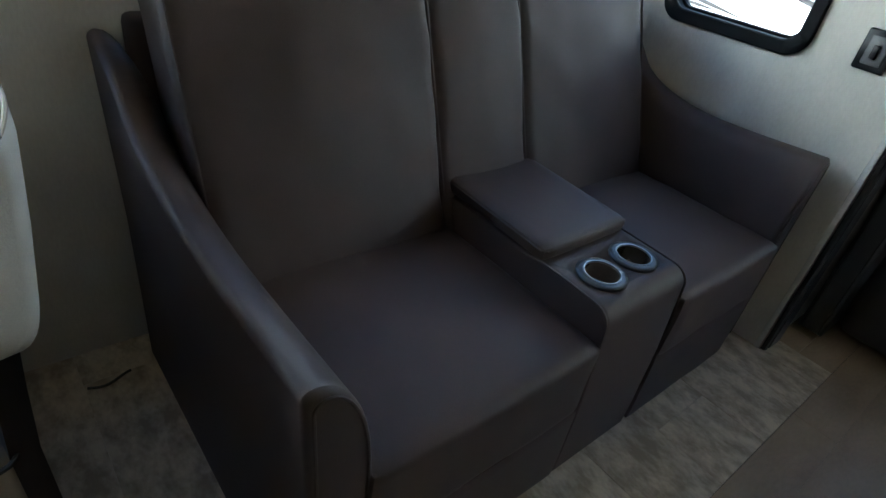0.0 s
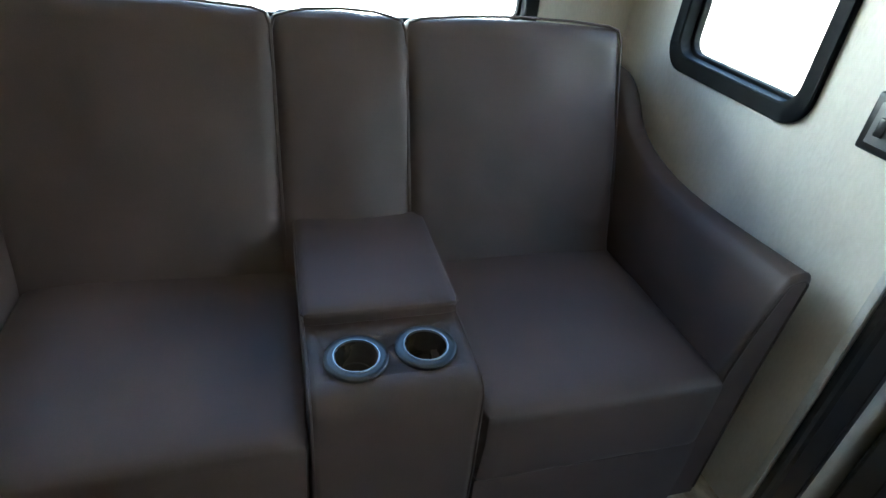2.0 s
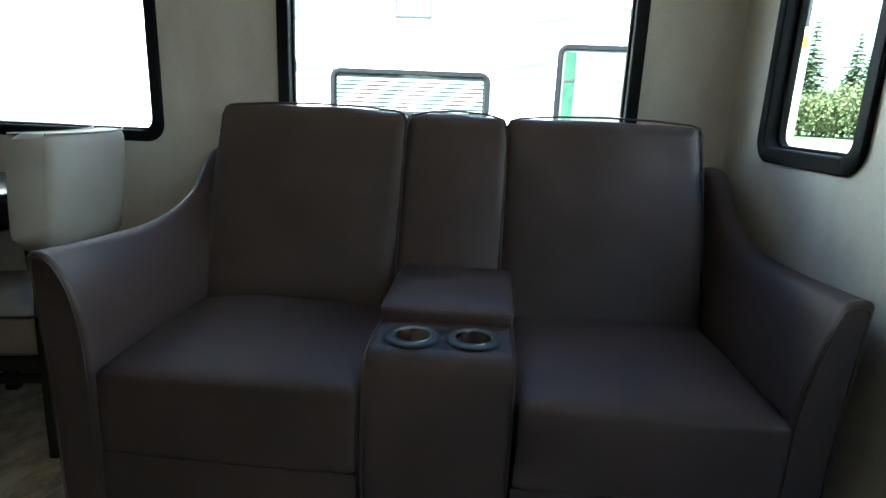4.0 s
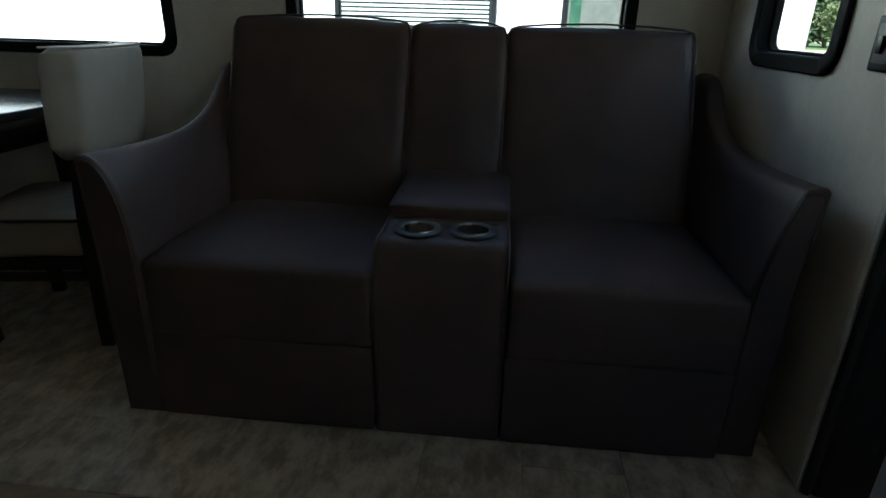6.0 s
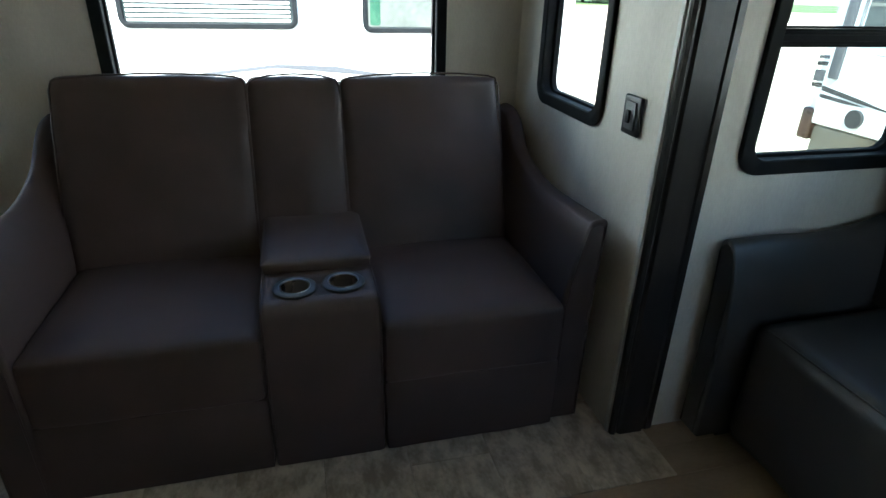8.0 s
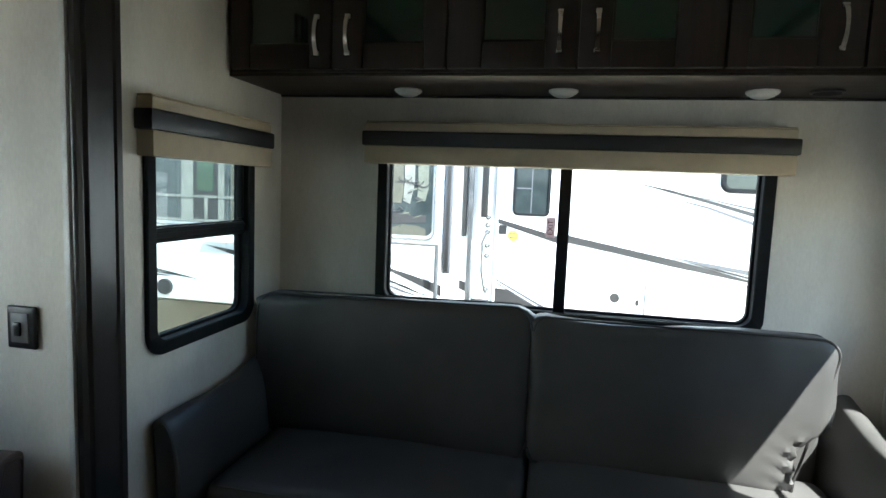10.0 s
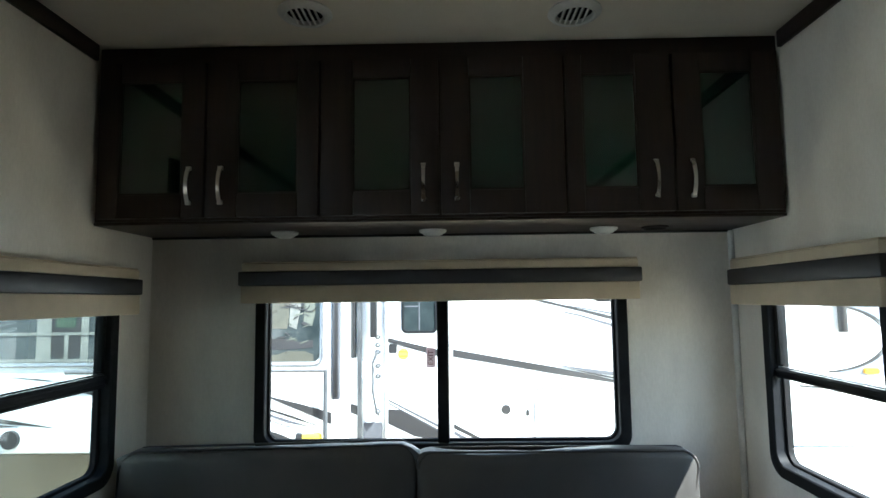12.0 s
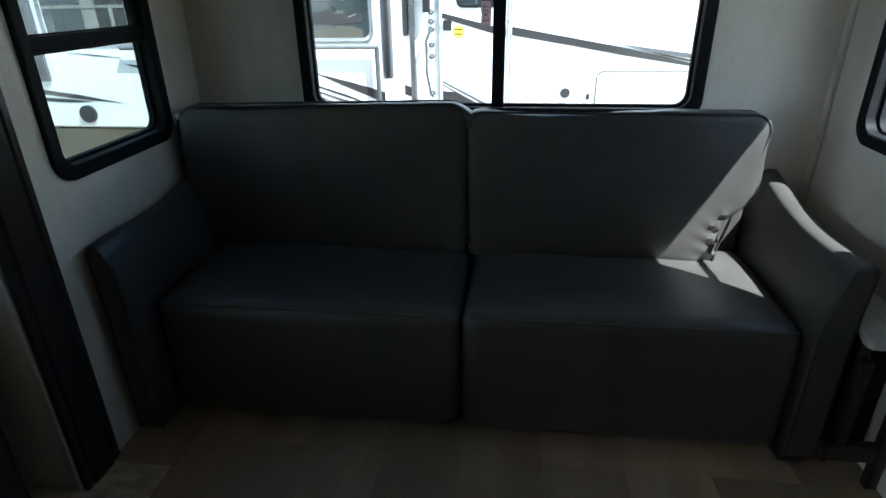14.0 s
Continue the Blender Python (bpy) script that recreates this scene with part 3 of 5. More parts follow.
def arm(stations, inner, outer, to, bottom=0.03, full=False, ro=0.030):
    """Stations (along, top height). inner, outer: the two sides. to(side, along, height)."""
    def section(al, top, shrink):
        return [to(side, al, z) for side, z in arm_section(inner, outer, top, shrink, bottom, full, ro)]

    first, last = stations[0], stations[-1]
    d0 = 1 if stations[1][0] > first[0] else -1
    secs = []
    for k in range(4):
        f = k / 4
        secs.append(section(first[0] + d0 * 0.02 * (1 - math.cos(f * math.pi / 2)), first[1], 0.02 * (1 - math.sin(f * math.pi / 2))))
    for (a, t), (b, u) in zip(stations, stations[1:]):
        for k in range(4):
            f = 0.2 if (a, t) == first and k == 0 else k / 4
            secs.append(section(a + (b - a) * f, t + (u - t) * f, 0))
    for k in range(5):
        f = k / 4
        secs.append(section(last[0] - d0 * 0.014 * (1 - math.sin(f * math.pi / 2)), last[1], 0.014 * (1 - math.cos(f * math.pi / 2))))
    return loft(secs)


def arm_front(inner, outer, top, full=False, ro=0.030, d=0.0125):
    """The seam round an arm's front panel, as (side, height)."""
    return arm_section(inner, outer, top, d, full=full, ro=ro)


def smooth_profile(pts, n=4):
    """Catmull-Rom through (along, height)."""
    out = []
    for i in range(len(pts) - 1):
        p0, p1, p2, p3 = (Vector((*pts[max(0, min(len(pts) - 1, i + k))], 0)) for k in (-1, 0, 1, 2))
        for k in range(n):
            t = k / n
            q = 0.5 * ((2 * p1) + (p2 - p0) * t + (2 * p0 - 5 * p1 + 4 * p2 - p3) * t * t + (3 * p1 - p0 - 3 * p2 + p3) * t ** 3)
            out.append((q.x, q.y))
    return out + [pts[-1]]


def drilled(ob, cutter):
    """The mesh of ob with the cutter's shape taken out; the cutter is removed."""
    mod = ob.modifiers.new("hole", "BOOLEAN")
    mod.operation, mod.object, mod.solver = "DIFFERENCE", cutter, "EXACT"
    me = bpy.data.meshes.new_from_object(ob.evaluated_get(bpy.context.evaluated_depsgraph_get()))
    ob.modifiers.remove(mod)
    bpy.data.objects.remove(cutter)
    return me


# ---- loveseat ----
def loveseat():
    ob = empty("loveseat", "dark brown leatherette loveseat with a centre console and two cup holders", "loveseat", at=(-0.7, 1.23, 0))
    FX, BX = -0.252, -1.20
    to = lambda side, al, z: (al, side, z)
    prof = smooth_profile([(-1.16, 0.905), (-1.06, 0.900), (-0.99, 0.860), (-0.92, 0.785), (-0.81, 0.738), (-0.66, 0.716), (-0.48, 0.719), (FX, 0.734)], 3)
    prof_l = smooth_profile([(-1.16, 0.905), (-1.08, 0.893), (-1.01, 0.850), (-0.93, 0.782), (-0.81, 0.736), (-0.66, 0.716), (-0.46, 0.720), (-0.230, 0.736)], 3)
    part("arm", arm(prof_l, 0.500, 0.390, to, 0.008, True, 0.018), LEATHER, ob)
    part("arm", arm(prof, 1.988, 2.094, to, 0.008, False, 0.013), LEATHER, ob)
    for i0, o0, zt, xf in ((0.500, 0.390, 0.736, -0.230), (1.988, 2.094, 0.734, FX)):
        part("piping", tube([(xf + 0.0005, y, z) for y, z in arm_front(i0, o0, zt, o0 < i0, 0.018 if o0 < i0 else 0.013)], 0.003, 6), LEATHER, ob)
    # seats
    for y0, y1, sd in ((0.498, 1.095, 1), (1.429, 1.990, 2)):
        part("seat_cushion", cushion((-0.86, y0, 0.262), (-0.228, y1, 0.474), 0.020, (0.002, 0.002, 0.020), 18, seed=sd), LEATHER, ob)
        part("front_panel", cushion((-0.60, y0 + 0.001, 0.009), (-0.229, y1 - 0.001, 0.272), 0.009, (0.002, 0, 0), 12, seed=sd + 5), LEATHER, ob)
        part("piping", tube([(-0.236, y0 + 0.022 + (y1 - y0 - 0.044) * k / 10, 0.456 + 0.004 * math.sin(math.pi * k / 10)) for k in range(11)], 0.0035, 6), LEATHER, ob)
    # back cushions, leaning
    lean = pose(-0.74, 0, 0.44, 0, -21.5, 0)
    for y0, y1, z1, sd in ((0.474, 1.078, 0.660, 3), (1.074, 1.395, 0.653, 4), (1.391, 1.988, 0.652, 5)):
        part("back_cushion", cushion((-0.175, y0, -0.02), (0.0, y1, z1), 0.028, (0.020, 0.002, 0.017), 24, lean, 0.006, sd), LEATHER, ob)
        edge = [lean @ Vector((-0.008, y, z)) for y, z in
                [(y0 + 0.003, 0.12), (y0 + 0.003, z1 - 0.04), (y0 + 0.012, z1 - 0.012), (y0 + 0.04, z1 - 0.003), (y0 * 0.75 + y1 * 0.25, z1 + 0.006), ((y0 + y1) / 2, z1 + 0.010), (y0 * 0.25 + y1 * 0.75, z1 + 0.006), (y1 - 0.04, z1 - 0.003), (y1 - 0.012, z1 - 0.012), (y1 - 0.003, z1 - 0.04), (y1 - 0.003, 0.12)]]
        part("piping", tube(edge, 0.0035, 6), LEATHER, ob)
    part("back_panel", box((BX, 0.45, 0.10), (-1.135, 2.03, 0.93), 0.02, 3), LEATHER, ob)
    part("base", box((-1.13, 0.51, 0.008), (-0.61, 1.98, 0.265), 0.01), LEATHER, ob)
    # centre console: rounded front, tray for the cups, lid
    con = [(-0.86, 0.008), (-0.236, 0.008), (-0.234, 0.10), (-0.236, 0.30), (-0.246, 0.48)]
    con += [(-0.293 + 0.045 * math.cos(radians(a)), 0.507 + 0.045 * math.sin(radians(a))) for a in range(0, 91, 15)] + [(-0.298, 0.5521), (-0.45, 0.5533), (-0.86, 0.556)]
    y0, y1 = 1.096, 1.428
    prs = [[(x * 1.0 - 0.012 * f, y, z - 0.012 * f * (z > 0.4)) for x, z in con] for y, f in ((y0, 1), (y0 + 0.004, 0.35), (y0 + 0.014, 0), (y0 + 0.018, 0), (y1 - 0.018, 0), (y1 - 0.014, 0), (y1 - 0.004, 0.35), (y1, 1))]
    body = part("console", loft(prs), LEATHER, ob)
    for cx, cy in ((-0.350, 1.194), (-0.359, 1.332)):
        cutter = finish("cutter", cylinder((cx, cy, 0.47), (cx, cy, 0.70), 0.046, 40), LEATHER)
        body.data = drilled(body, cutter)
    for cx, cy in ((-0.350, 1.194), (-0.359, 1.332)):
        c = (cx, cy, 0.5575)
        cup = part("cup_holder", lathe([(0.0615, -0.006), (0.0620, 0.0005), (0.0600, 0.0025), (0.0520, 0.0035), (0.0455, 0.0035)], c), CUP, ob, "blue-grey cup holder rim")
        part("inner_ring", lathe([(0.0457, 0.0030), (0.0445, 0.0062), (0.0428, 0.0060), (0.0418, 0.001)], c), CUPRING, cup)
        part("well", lathe([(0.0420, 0.0012), (0.0408, 0.0018), (0.0396, -0.002), (0.0385, -0.03), (0.0372, -0.032), (0.0372, -0.050), (0.0355, -0.0505), (0.0352, -0.066), (0.034, -0.070), (0.0, -0.070)], c), CUP_IN, cup, "dark brown cup well")
    for yy in (y0 + 0.005, y1 - 0.005):
        seam = [(-0.46, 0.553), (-0.36, 0.5525)] + [(x, z - 0.002) for x, z in con[11:4:-1]] + [(-0.2425, 0.42), (-0.236, 0.30), (-0.234, 0.10)]
        part("piping", tube([(x, yy, z) for x, z in seam], 0.0032, 6), LEATHER, ob)
    tilt = pose(-0.452, 0, 0.548, 0, 1.5, 0)
    part("console_lid", cushion((-0.40, y0 + 0.002, 0.0), (0.0, y1 - 0.002, 0.042), 0.016, (0.002, 0, 0.006), 12, tilt, 0.001, 8), LEATHER, ob)
    part("piping", tube([tilt @ Vector(p) for p in ((-0.38, y0 + 0.003, 0.030), (-0.012, y0 + 0.003, 0.030), (-0.003, y0 + 0.014, 0.030), (-0.003, y1 - 0.014, 0.030), (-0.012, y1 - 0.003, 0.030), (-0.38, y1 - 0.003, 0.030))], 0.003, 6), LEATHER, ob)
    return ob


loveseat()


# ---- rear sofa ----
def pinch(dx, z):
    """How far the cushion's free lower corner is drawn in."""
    a = max(0.0, min(1.0, (dx + 0.24) / 0.24))
    b = max(0.0, min(1.0, (0.26 - z) / 0.11))
    return a * a * b * b * (3 - 2 * b)


def top_line(u, sd):
    """How far a back cushion's top rises or sinks along its width, u from -1 to 1."""
    if sd == 21:
        return -0.012 * math.cos(1.4 * (u + 0.35)) + 0.010 * max(0.0, u) ** 2 - 0.012 * max(0.0, abs(u) - 0.9) / 0.1
    return 0.005 - 0.014 * math.cos(1.4 * (u + 0.1)) - 0.010 * max(0.0, abs(u) - 0.9) / 0.1 + 0.006 * math.sin(4 * u)


def sofa():
    ob = empty("sofa", "dark grey leatherette two-cushion sofa under the rear window, partly sunlit", "sofa", at=(0.95, 2.85, 0))
    to = lambda side, al, z: (side, al, z)
    prof = smooth_profile([(3.19, 0.865), (3.10, 0.800), (2.92, 0.728), (2.74, 0.704), (2.56, 0.708), (2.412, 0.704)], 3)
    prof_e = smooth_profile([(3.19, 0.755), (3.08, 0.728), (2.95, 0.700), (2.80, 0.684), (2.65, 0.684), (2.495, 0.692)], 3)
    part("arm", arm(prof, -0.050, W + 0.020, to, full=True), SOFA_LEATHER, ob)
    part("arm", arm(prof_e, 1.950, 2.058, to), SOFA_LEATHER, ob)
    for i0, o0, yf, zf in ((-0.050, W + 0.020, 2.4115, 0.704), (1.950, 2.058, 2.4945, 0.692)):
        part("piping", tube([(x, yf, z) for x, z in arm_front(i0, o0, zf, i0 < 0)], 0.003, 6), PIPING, ob)
    for x0, x1, sd in ((-0.046, 0.950, 11), (0.958, 1.946, 12)):
        part("seat_cushion", cushion((x0, 2.505, 0.03), (x1, 3.095, 0.476), 0.052, (0.003, 0.008, 0.016), 26, wrinkle=0.0035, seed=sd), SOFA_LEATHER, ob)
        part("piping", tube([(x0 + 0.022 + (x1 - x0 - 0.044) * k / 10, 2.517, 0.462) for k in range(11)], 0.0026, 6), SOFA_LEATHER, ob)
    lean = pose(0, 3.02, 0.458, 0, 0, 0)
    for x0, x1, z1, sd in ((-0.118, 0.946, 0.553, 21), (0.938, 1.915, 0.535, 22)):
        bm = cushion((x0, -0.075, 0.0), (x1, 0.11, z1), 0.034, (0.004, 0.030, 0.008), 30, None, 0.005, sd)
        for v in bm.verts:
            # thinner towards the top, the filling sunk a little between the ends
            f = max(0.0, v.co.z / z1)
            u = 2 * (v.co.x - x0) / (x1 - x0) - 1
            v.co.y = -0.075 + (v.co.y + 0.075) * (1 - 0.60 * f ** 2.2) + 0.012 * f
            v.co.z += top_line(u, sd) * f ** 3
        for v in bm.verts:
            # corners turned to a broad round
            R = 0.075 if sd == 21 else 0.030
            dx, dz = max(x0 + R - v.co.x, v.co.x - x1 + R, 0.0), max(v.co.z - z1 + R, 0.0)
            if dx > 0 and dz > 0:
                k = max(dx, dz) / math.hypot(dx, dz) - 1
                v.co.x += math.copysign(dx * k, v.co.x - (x0 + x1) / 2)
                v.co.z += dz * k
        if sd == 22:
            # the free lower corner is pulled in and puckered
            for v in bm.verts:
                k = pinch(v.co.x - x1, v.co.z)
                v.co.x -= 0.105 * k
                fold = k * (1.2 - k)
                v.co.y += 0.022 * fold * math.sin(v.co.z * 120 + v.co.x * 55)
                v.co.x += 0.012 * fold * math.sin(v.co.z * 140)
        bmesh.ops.transform(bm, matrix=lean, verts=bm.verts)
        cu = part("back_cushion", bm, SOFA_LEATHER, ob)
        for yy in (-0.070, 0.0):
            front = yy < -0.05
            loop = []
            outline = rounded_rect(x0 + 0.010, x1 - 0.004, 0.010 if front else 0.3, z1 - 0.002, 0.072 if sd == 21 else 0.05, 5)
            if sd == 22:
                outline = outline[12:] + outline[:12]
            for x, z in outline:
                k = pinch(x - x1, z) if sd == 22 else 0.0
                f, u = max(0.0, z / z1), 2 * (x - x0) / (x1 - x0) - 1
                loop.append(lean @ Vector((x - 0.105 * k, yy + 0.012 * f if front else -0.075 + 0.183 * (1 - 0.60 * f ** 2.2) + 0.012 * f, z + top_line(u, sd) * f ** 3)))
            part("piping", tube(loop, 0.0045, 6), PIPING, cu)
    part("back_frame", box((-0.04, 3.10, 0.08), (1.94, 3.20, 0.86), 0.02, 3), SOFA_LEATHER, ob)
    for x in (1.985, -0.10):
        part("foot", box((x - 0.03, 2.51, 0.0), (x + 0.035, 2.57, 0.029), 0.004), BLACK_PLASTIC, ob)
        part("foot", box((x - 0.03, 3.08, 0.0), (x + 0.035, 3.15, 0.029), 0.004), BLACK_PLASTIC, ob)
    return ob


sofa()


# ---- end table by the sunlit wall ----
def end_table():
    ob = empty("end_table", "small end table with a pale laminate top and dark frame", "table", at=(2.09, 2.5, 0))
    out = [(2.074, 2.90), (2.062, 2.51), (2.045, 2.452), (2.046, 2.430), (2.056, 2.419), (2.186, 2.419), (2.195, 2.424), (2.197, 2.436), (2.197, 2.90)]
    part("top", loft([[(x + (x - 2.137) * k, y, z) for x, y in out] for z, k in ((0.484, -0.02), (0.487, 0), (0.509, 0), (0.512, -0.02))]), SHELFTOP, ob, angle=30)
    part("apron", box((2.062, 2.424, 0.446), (2.195, 2.440, 0.4835), 0.003), DARKWOOD_H, ob)
    part("leg", box((2.164, 2.416, 0.0), (2.196, 2.448, 0.4455), 0.003), DARKWOOD, ob)
    part("leg", box((2.164, 2.86, 0.0), (2.196, 2.89, 0.4835), 0.003), DARKWOOD, ob)
    part("upright", box((2.040, 2.418, 0.158), (2.074, 2.446, 0.4455), 0.003), DARKWOOD, ob)
    part("lower_rail", box((2.022, 2.417, 0.100), (2.1635, 2.447, 0.1575), 0.003), DARKWOOD_H, ob)
    part("side_panel", box((2.076, 2.495, 0.02), (2.086, 2.88, 0.4835), 0.002), DARKWOOD, ob)
    # Dark sheet added where the gap behind the frame is only shaded.
    part("back_panel", box((2.0865, 2.53, 0.02), (2.196, 2.542, 0.4835), 0.002), DARKWOOD, ob)
    return ob


end_table()


# ---- dining table and chair ----
def dining_table():
    ob = empty("dining_table", "dark laminate dining table with dark wooden legs by the window", "table", at=(-0.75, -0.55, 0))
    part("tabletop", box((-1.20, -1.02, 0.722), (-0.33, -0.125, 0.752), 0.006, 3), TABLETOP, ob)
    part("edge_band", box((-1.198, -1.015, 0.700), (-0.335, -0.130, 0.7215), 0.003), DARKWOOD_H, ob)
    for lo, hi in (((-1.14, -0.285, 0.60), (-0.40, -0.265, 0.6995)), ((-1.14, -0.93, 0.60), (-0.40, -0.91, 0.6995)), ((-0.42, -0.908, 0.60), (-0.40, -0.287, 0.6995)), ((-1.14, -0.908, 0.60), (-1.12, -0.287, 0.6995))):
        part("apron", box(lo, hi, 0.003), DARKWOOD_H, ob)
    for x in (-0.47, -1.09):
        for y in (-0.335, -0.85):
            part("leg", loft([[(x + sx * w, y + sy * w, z) for sx, sy in ((-1, -1), (1, -1), (1, 1), (-1, 1))] for w, z in ((0.021, 0.0), (0.028, 0.62), (0.028, 0.6990))]), DARKWOOD, ob)
    return ob


dining_table().location.z = 0.004


def dining_chair():
    cx, cy = -0.755, -0.098
    ob = empty("dining_chair", "dining chair with curved ivory back, thick tan seat, dark legs", "chair", at=(cx, cy, 0))
    ob.rotation_euler = (0, 0, radians(10))
    hw = 0.228

    def back_y(x, z):
        u = (x - cx) / hw
        return cy + 0.212 - 0.055 * u * u + 0.10 * (z - 0.6)

    secs = []
    n = 20
    for i in range(n + 1):
        x = cx - hw + 2 * hw * i / n
        e = abs(2 * i / n - 1)
        inset = 0.016 * max(0, (e - 0.85) / 0.15) ** 2
        zt, zb = 0.952 - inset, 0.590 + 0.050 * e ** 3 + inset
        sec = []
        for k in range(24):
            a = 2 * math.pi * k / 24
            cs, cz = math.copysign(abs(math.cos(a)) ** 0.40, math.cos(a)), math.copysign(abs(math.sin(a)) ** 0.22, math.sin(a))
            z = (zt + zb) / 2 + cz * (zt - zb) / 2
            sec.append((x, back_y(x, z) + cs * (0.052 - inset * 0.5 + 0.004 * math.sin(z * 9)), z))
        secs.append(sec)
    back = part("backrest", loft(secs), CHAIR_FABRIC, ob, angle=55)
    for off in (-0.047, 0.047):
        part("piping", tube([(cx - hw * 0.98 + 2 * hw * 0.98 * i / n, back_y(cx - hw * 0.98 + 2 * hw * 0.98 * i / n, 0.95) + off, 0.950) for i in range(n + 1)], 0.003, 6), CHAIR_SEAT, back)
    part("seat", cushion((cx - 0.215, cy - 0.225, 0.306), (cx + 0.215, cy + 0.150, 0.452), 0.032, (0.006, 0.006, 0.016), 14, wrinkle=0.004, seed=31), CHAIR_SEAT, ob, "tan padded seat")
    part("seat_piping", tube([(x, y, 0.436) for x, y in rounded_rect(cx - 0.217, cx + 0.217, cy - 0.227, cy + 0.152, 0.03, 4)], 0.005, 6, closed=True), PIPING, ob)
    part("seat_frame", box((cx - 0.205, cy - 0.215, 0.262), (cx + 0.205, cy + 0.140, 0.305), 0.006), DARKWOOD_H, ob)
    # Dark band for the seat's front edge; its shade is in the colour.
    part("front_edge_band", loft([[(cx + 0.222 * u, cy - 0.232 + 0.020 * u * u - t, z) for t, z in ((0, 0.255), (0.016, 0.255), (0.016, 0.425), (0, 0.425))] for u in (-1, -0.75, -0.5, -0.25, 0, 0.25, 0.5, 0.75, 1)]), DARKWOOD_H, ob)
    for s in (-1, 1):
        def bar(pts, w):
            return loft([[(x + sx * w, y + sy * w * 1.2, z) for sx, sy in ((-1, -1), (1, -1), (1, 1), (-1, 1))] for x, y, z in pts])
        part("rear_leg", bar([(cx + s * 0.226, cy + 0.172, 0.0), (cx + s * 0.212, cy + 0.165, 0.10), (cx + s * 0.195, cy + 0.160, 0.26), (cx + s * 0.185, cy + 0.158, 0.43), (cx + s * 0.185, cy + 0.168, 0.56), (cx + s * 0.185, cy + 0.176, 0.64)], 0.017), DARKWOOD, ob)
        part("front_leg", bar([(cx + s * 0.200, cy - 0.212, 0.0), (cx + s * 0.203, cy - 0.225, 0.20), (cx + s * 0.208, cy - 0.236, 0.40)], 0.016), DARKWOOD, ob)
        part("stretcher", box((cx + s * 0.198 - 0.011, cy - 0.205, 0.225), (cx + s * 0.198 + 0.011, cy + 0.150, 0.252), 0.003), DARKWOOD_H, ob)
    return ob


dining_chair().location.z = 0.004

tagged(finish("floor_strap", tube([(-1.10 + 0.012 * math.sin(k * 0.5), 0.215 + 0.012 * k, 0.0085) for k in range(10)], 0.004, 6), BLACK_PLASTIC), "short thin black strap end lying on the floor", "strap")

# ---- wall switch ----
sw = empty("wall_switch", "black wall plate with a small rocker switch beside the window", "switch", at=(-0.306, SY, 1.027))
part("plate", box((-0.350, SY - 0.014, 0.973), (-0.264, SY - 0.0005, 1.083), 0.006, 3), BLACK_PLASTIC, sw)
part("inset", box((-0.332, SY - 0.019, 0.990), (-0.280, SY - 0.0142, 1.067), 0.004), GREY_PLASTIC, sw, "grey inset plate")
part("rocker", box((-0.316, SY - 0.027, 1.008), (-0.298, SY - 0.0192, 1.044), 0.003), BLACK_PLASTIC, sw)


# ---- sticker on the rear window ----
def flat_text(body, size, m, mat, name, parent):
    cu = bpy.data.curves.new("text", "FONT")
    cu.body, cu.size, cu.align_x, cu.align_y, cu.extrude = body, size, "CENTER", "CENTER", 0.0004
    tmp = new("text_tmp", cu)
    dg = bpy.context.evaluated_depsgraph_get()
    me = bpy.data.meshes.new_from_object(tmp.evaluated_get(dg))
    bpy.data.objects.remove(tmp)
    bpy.data.curves.remove(cu)
    me.transform(m)
    me.materials.clear()
    me.materials.append(mat)
    ob = new(name, me)
    ob.parent = parent
    ob.matrix_parent_inverse = Matrix.Translation(-parent.location)
    return ob


st = empty("exit_sticker", "pale red exit sticker on the window pane", "sticker", at=(0.983, N + 0.03, 1.27))
part("film", box((0.962, N + 0.0268, 1.248), (0.9985, N + 0.0275, 1.328), 0), STICKER, st)
flat_text("EXIT", 0.029, pose(0.981, N + 0.0260, 1.288, 90, 0, 0) @ pose(0, 0, 0, 0, 0, 90), STICKER_INK, "lettering", st)

# ---- outside ----
gm = bmesh.new()
bmesh.ops.create_grid(gm, x_segments=40, y_segments=40, size=600)
bmesh.ops.translate(gm, verts=gm.verts, vec=(0, 0, GROUND))
tagged(finish("ground", gm, GROUNDM), "pale sunlit gravel lot", "ground", kind="structure")
lawn = box((84, -70, GROUND + 0.004), (135, 60, GROUND + 0.06), 0, m=pose(1, 1.2, 0, 0, 0, 149))
tagged(finish("lawn", lawn, GRASS), "strip of mown green grass beyond the lot", "grass", kind="structure")


def decal(points, to, mat, parent, o=0.004, name="stripe", label=""):
    return part(name, slab(points, to, 0.0, o), mat, parent, label, smooth=False)


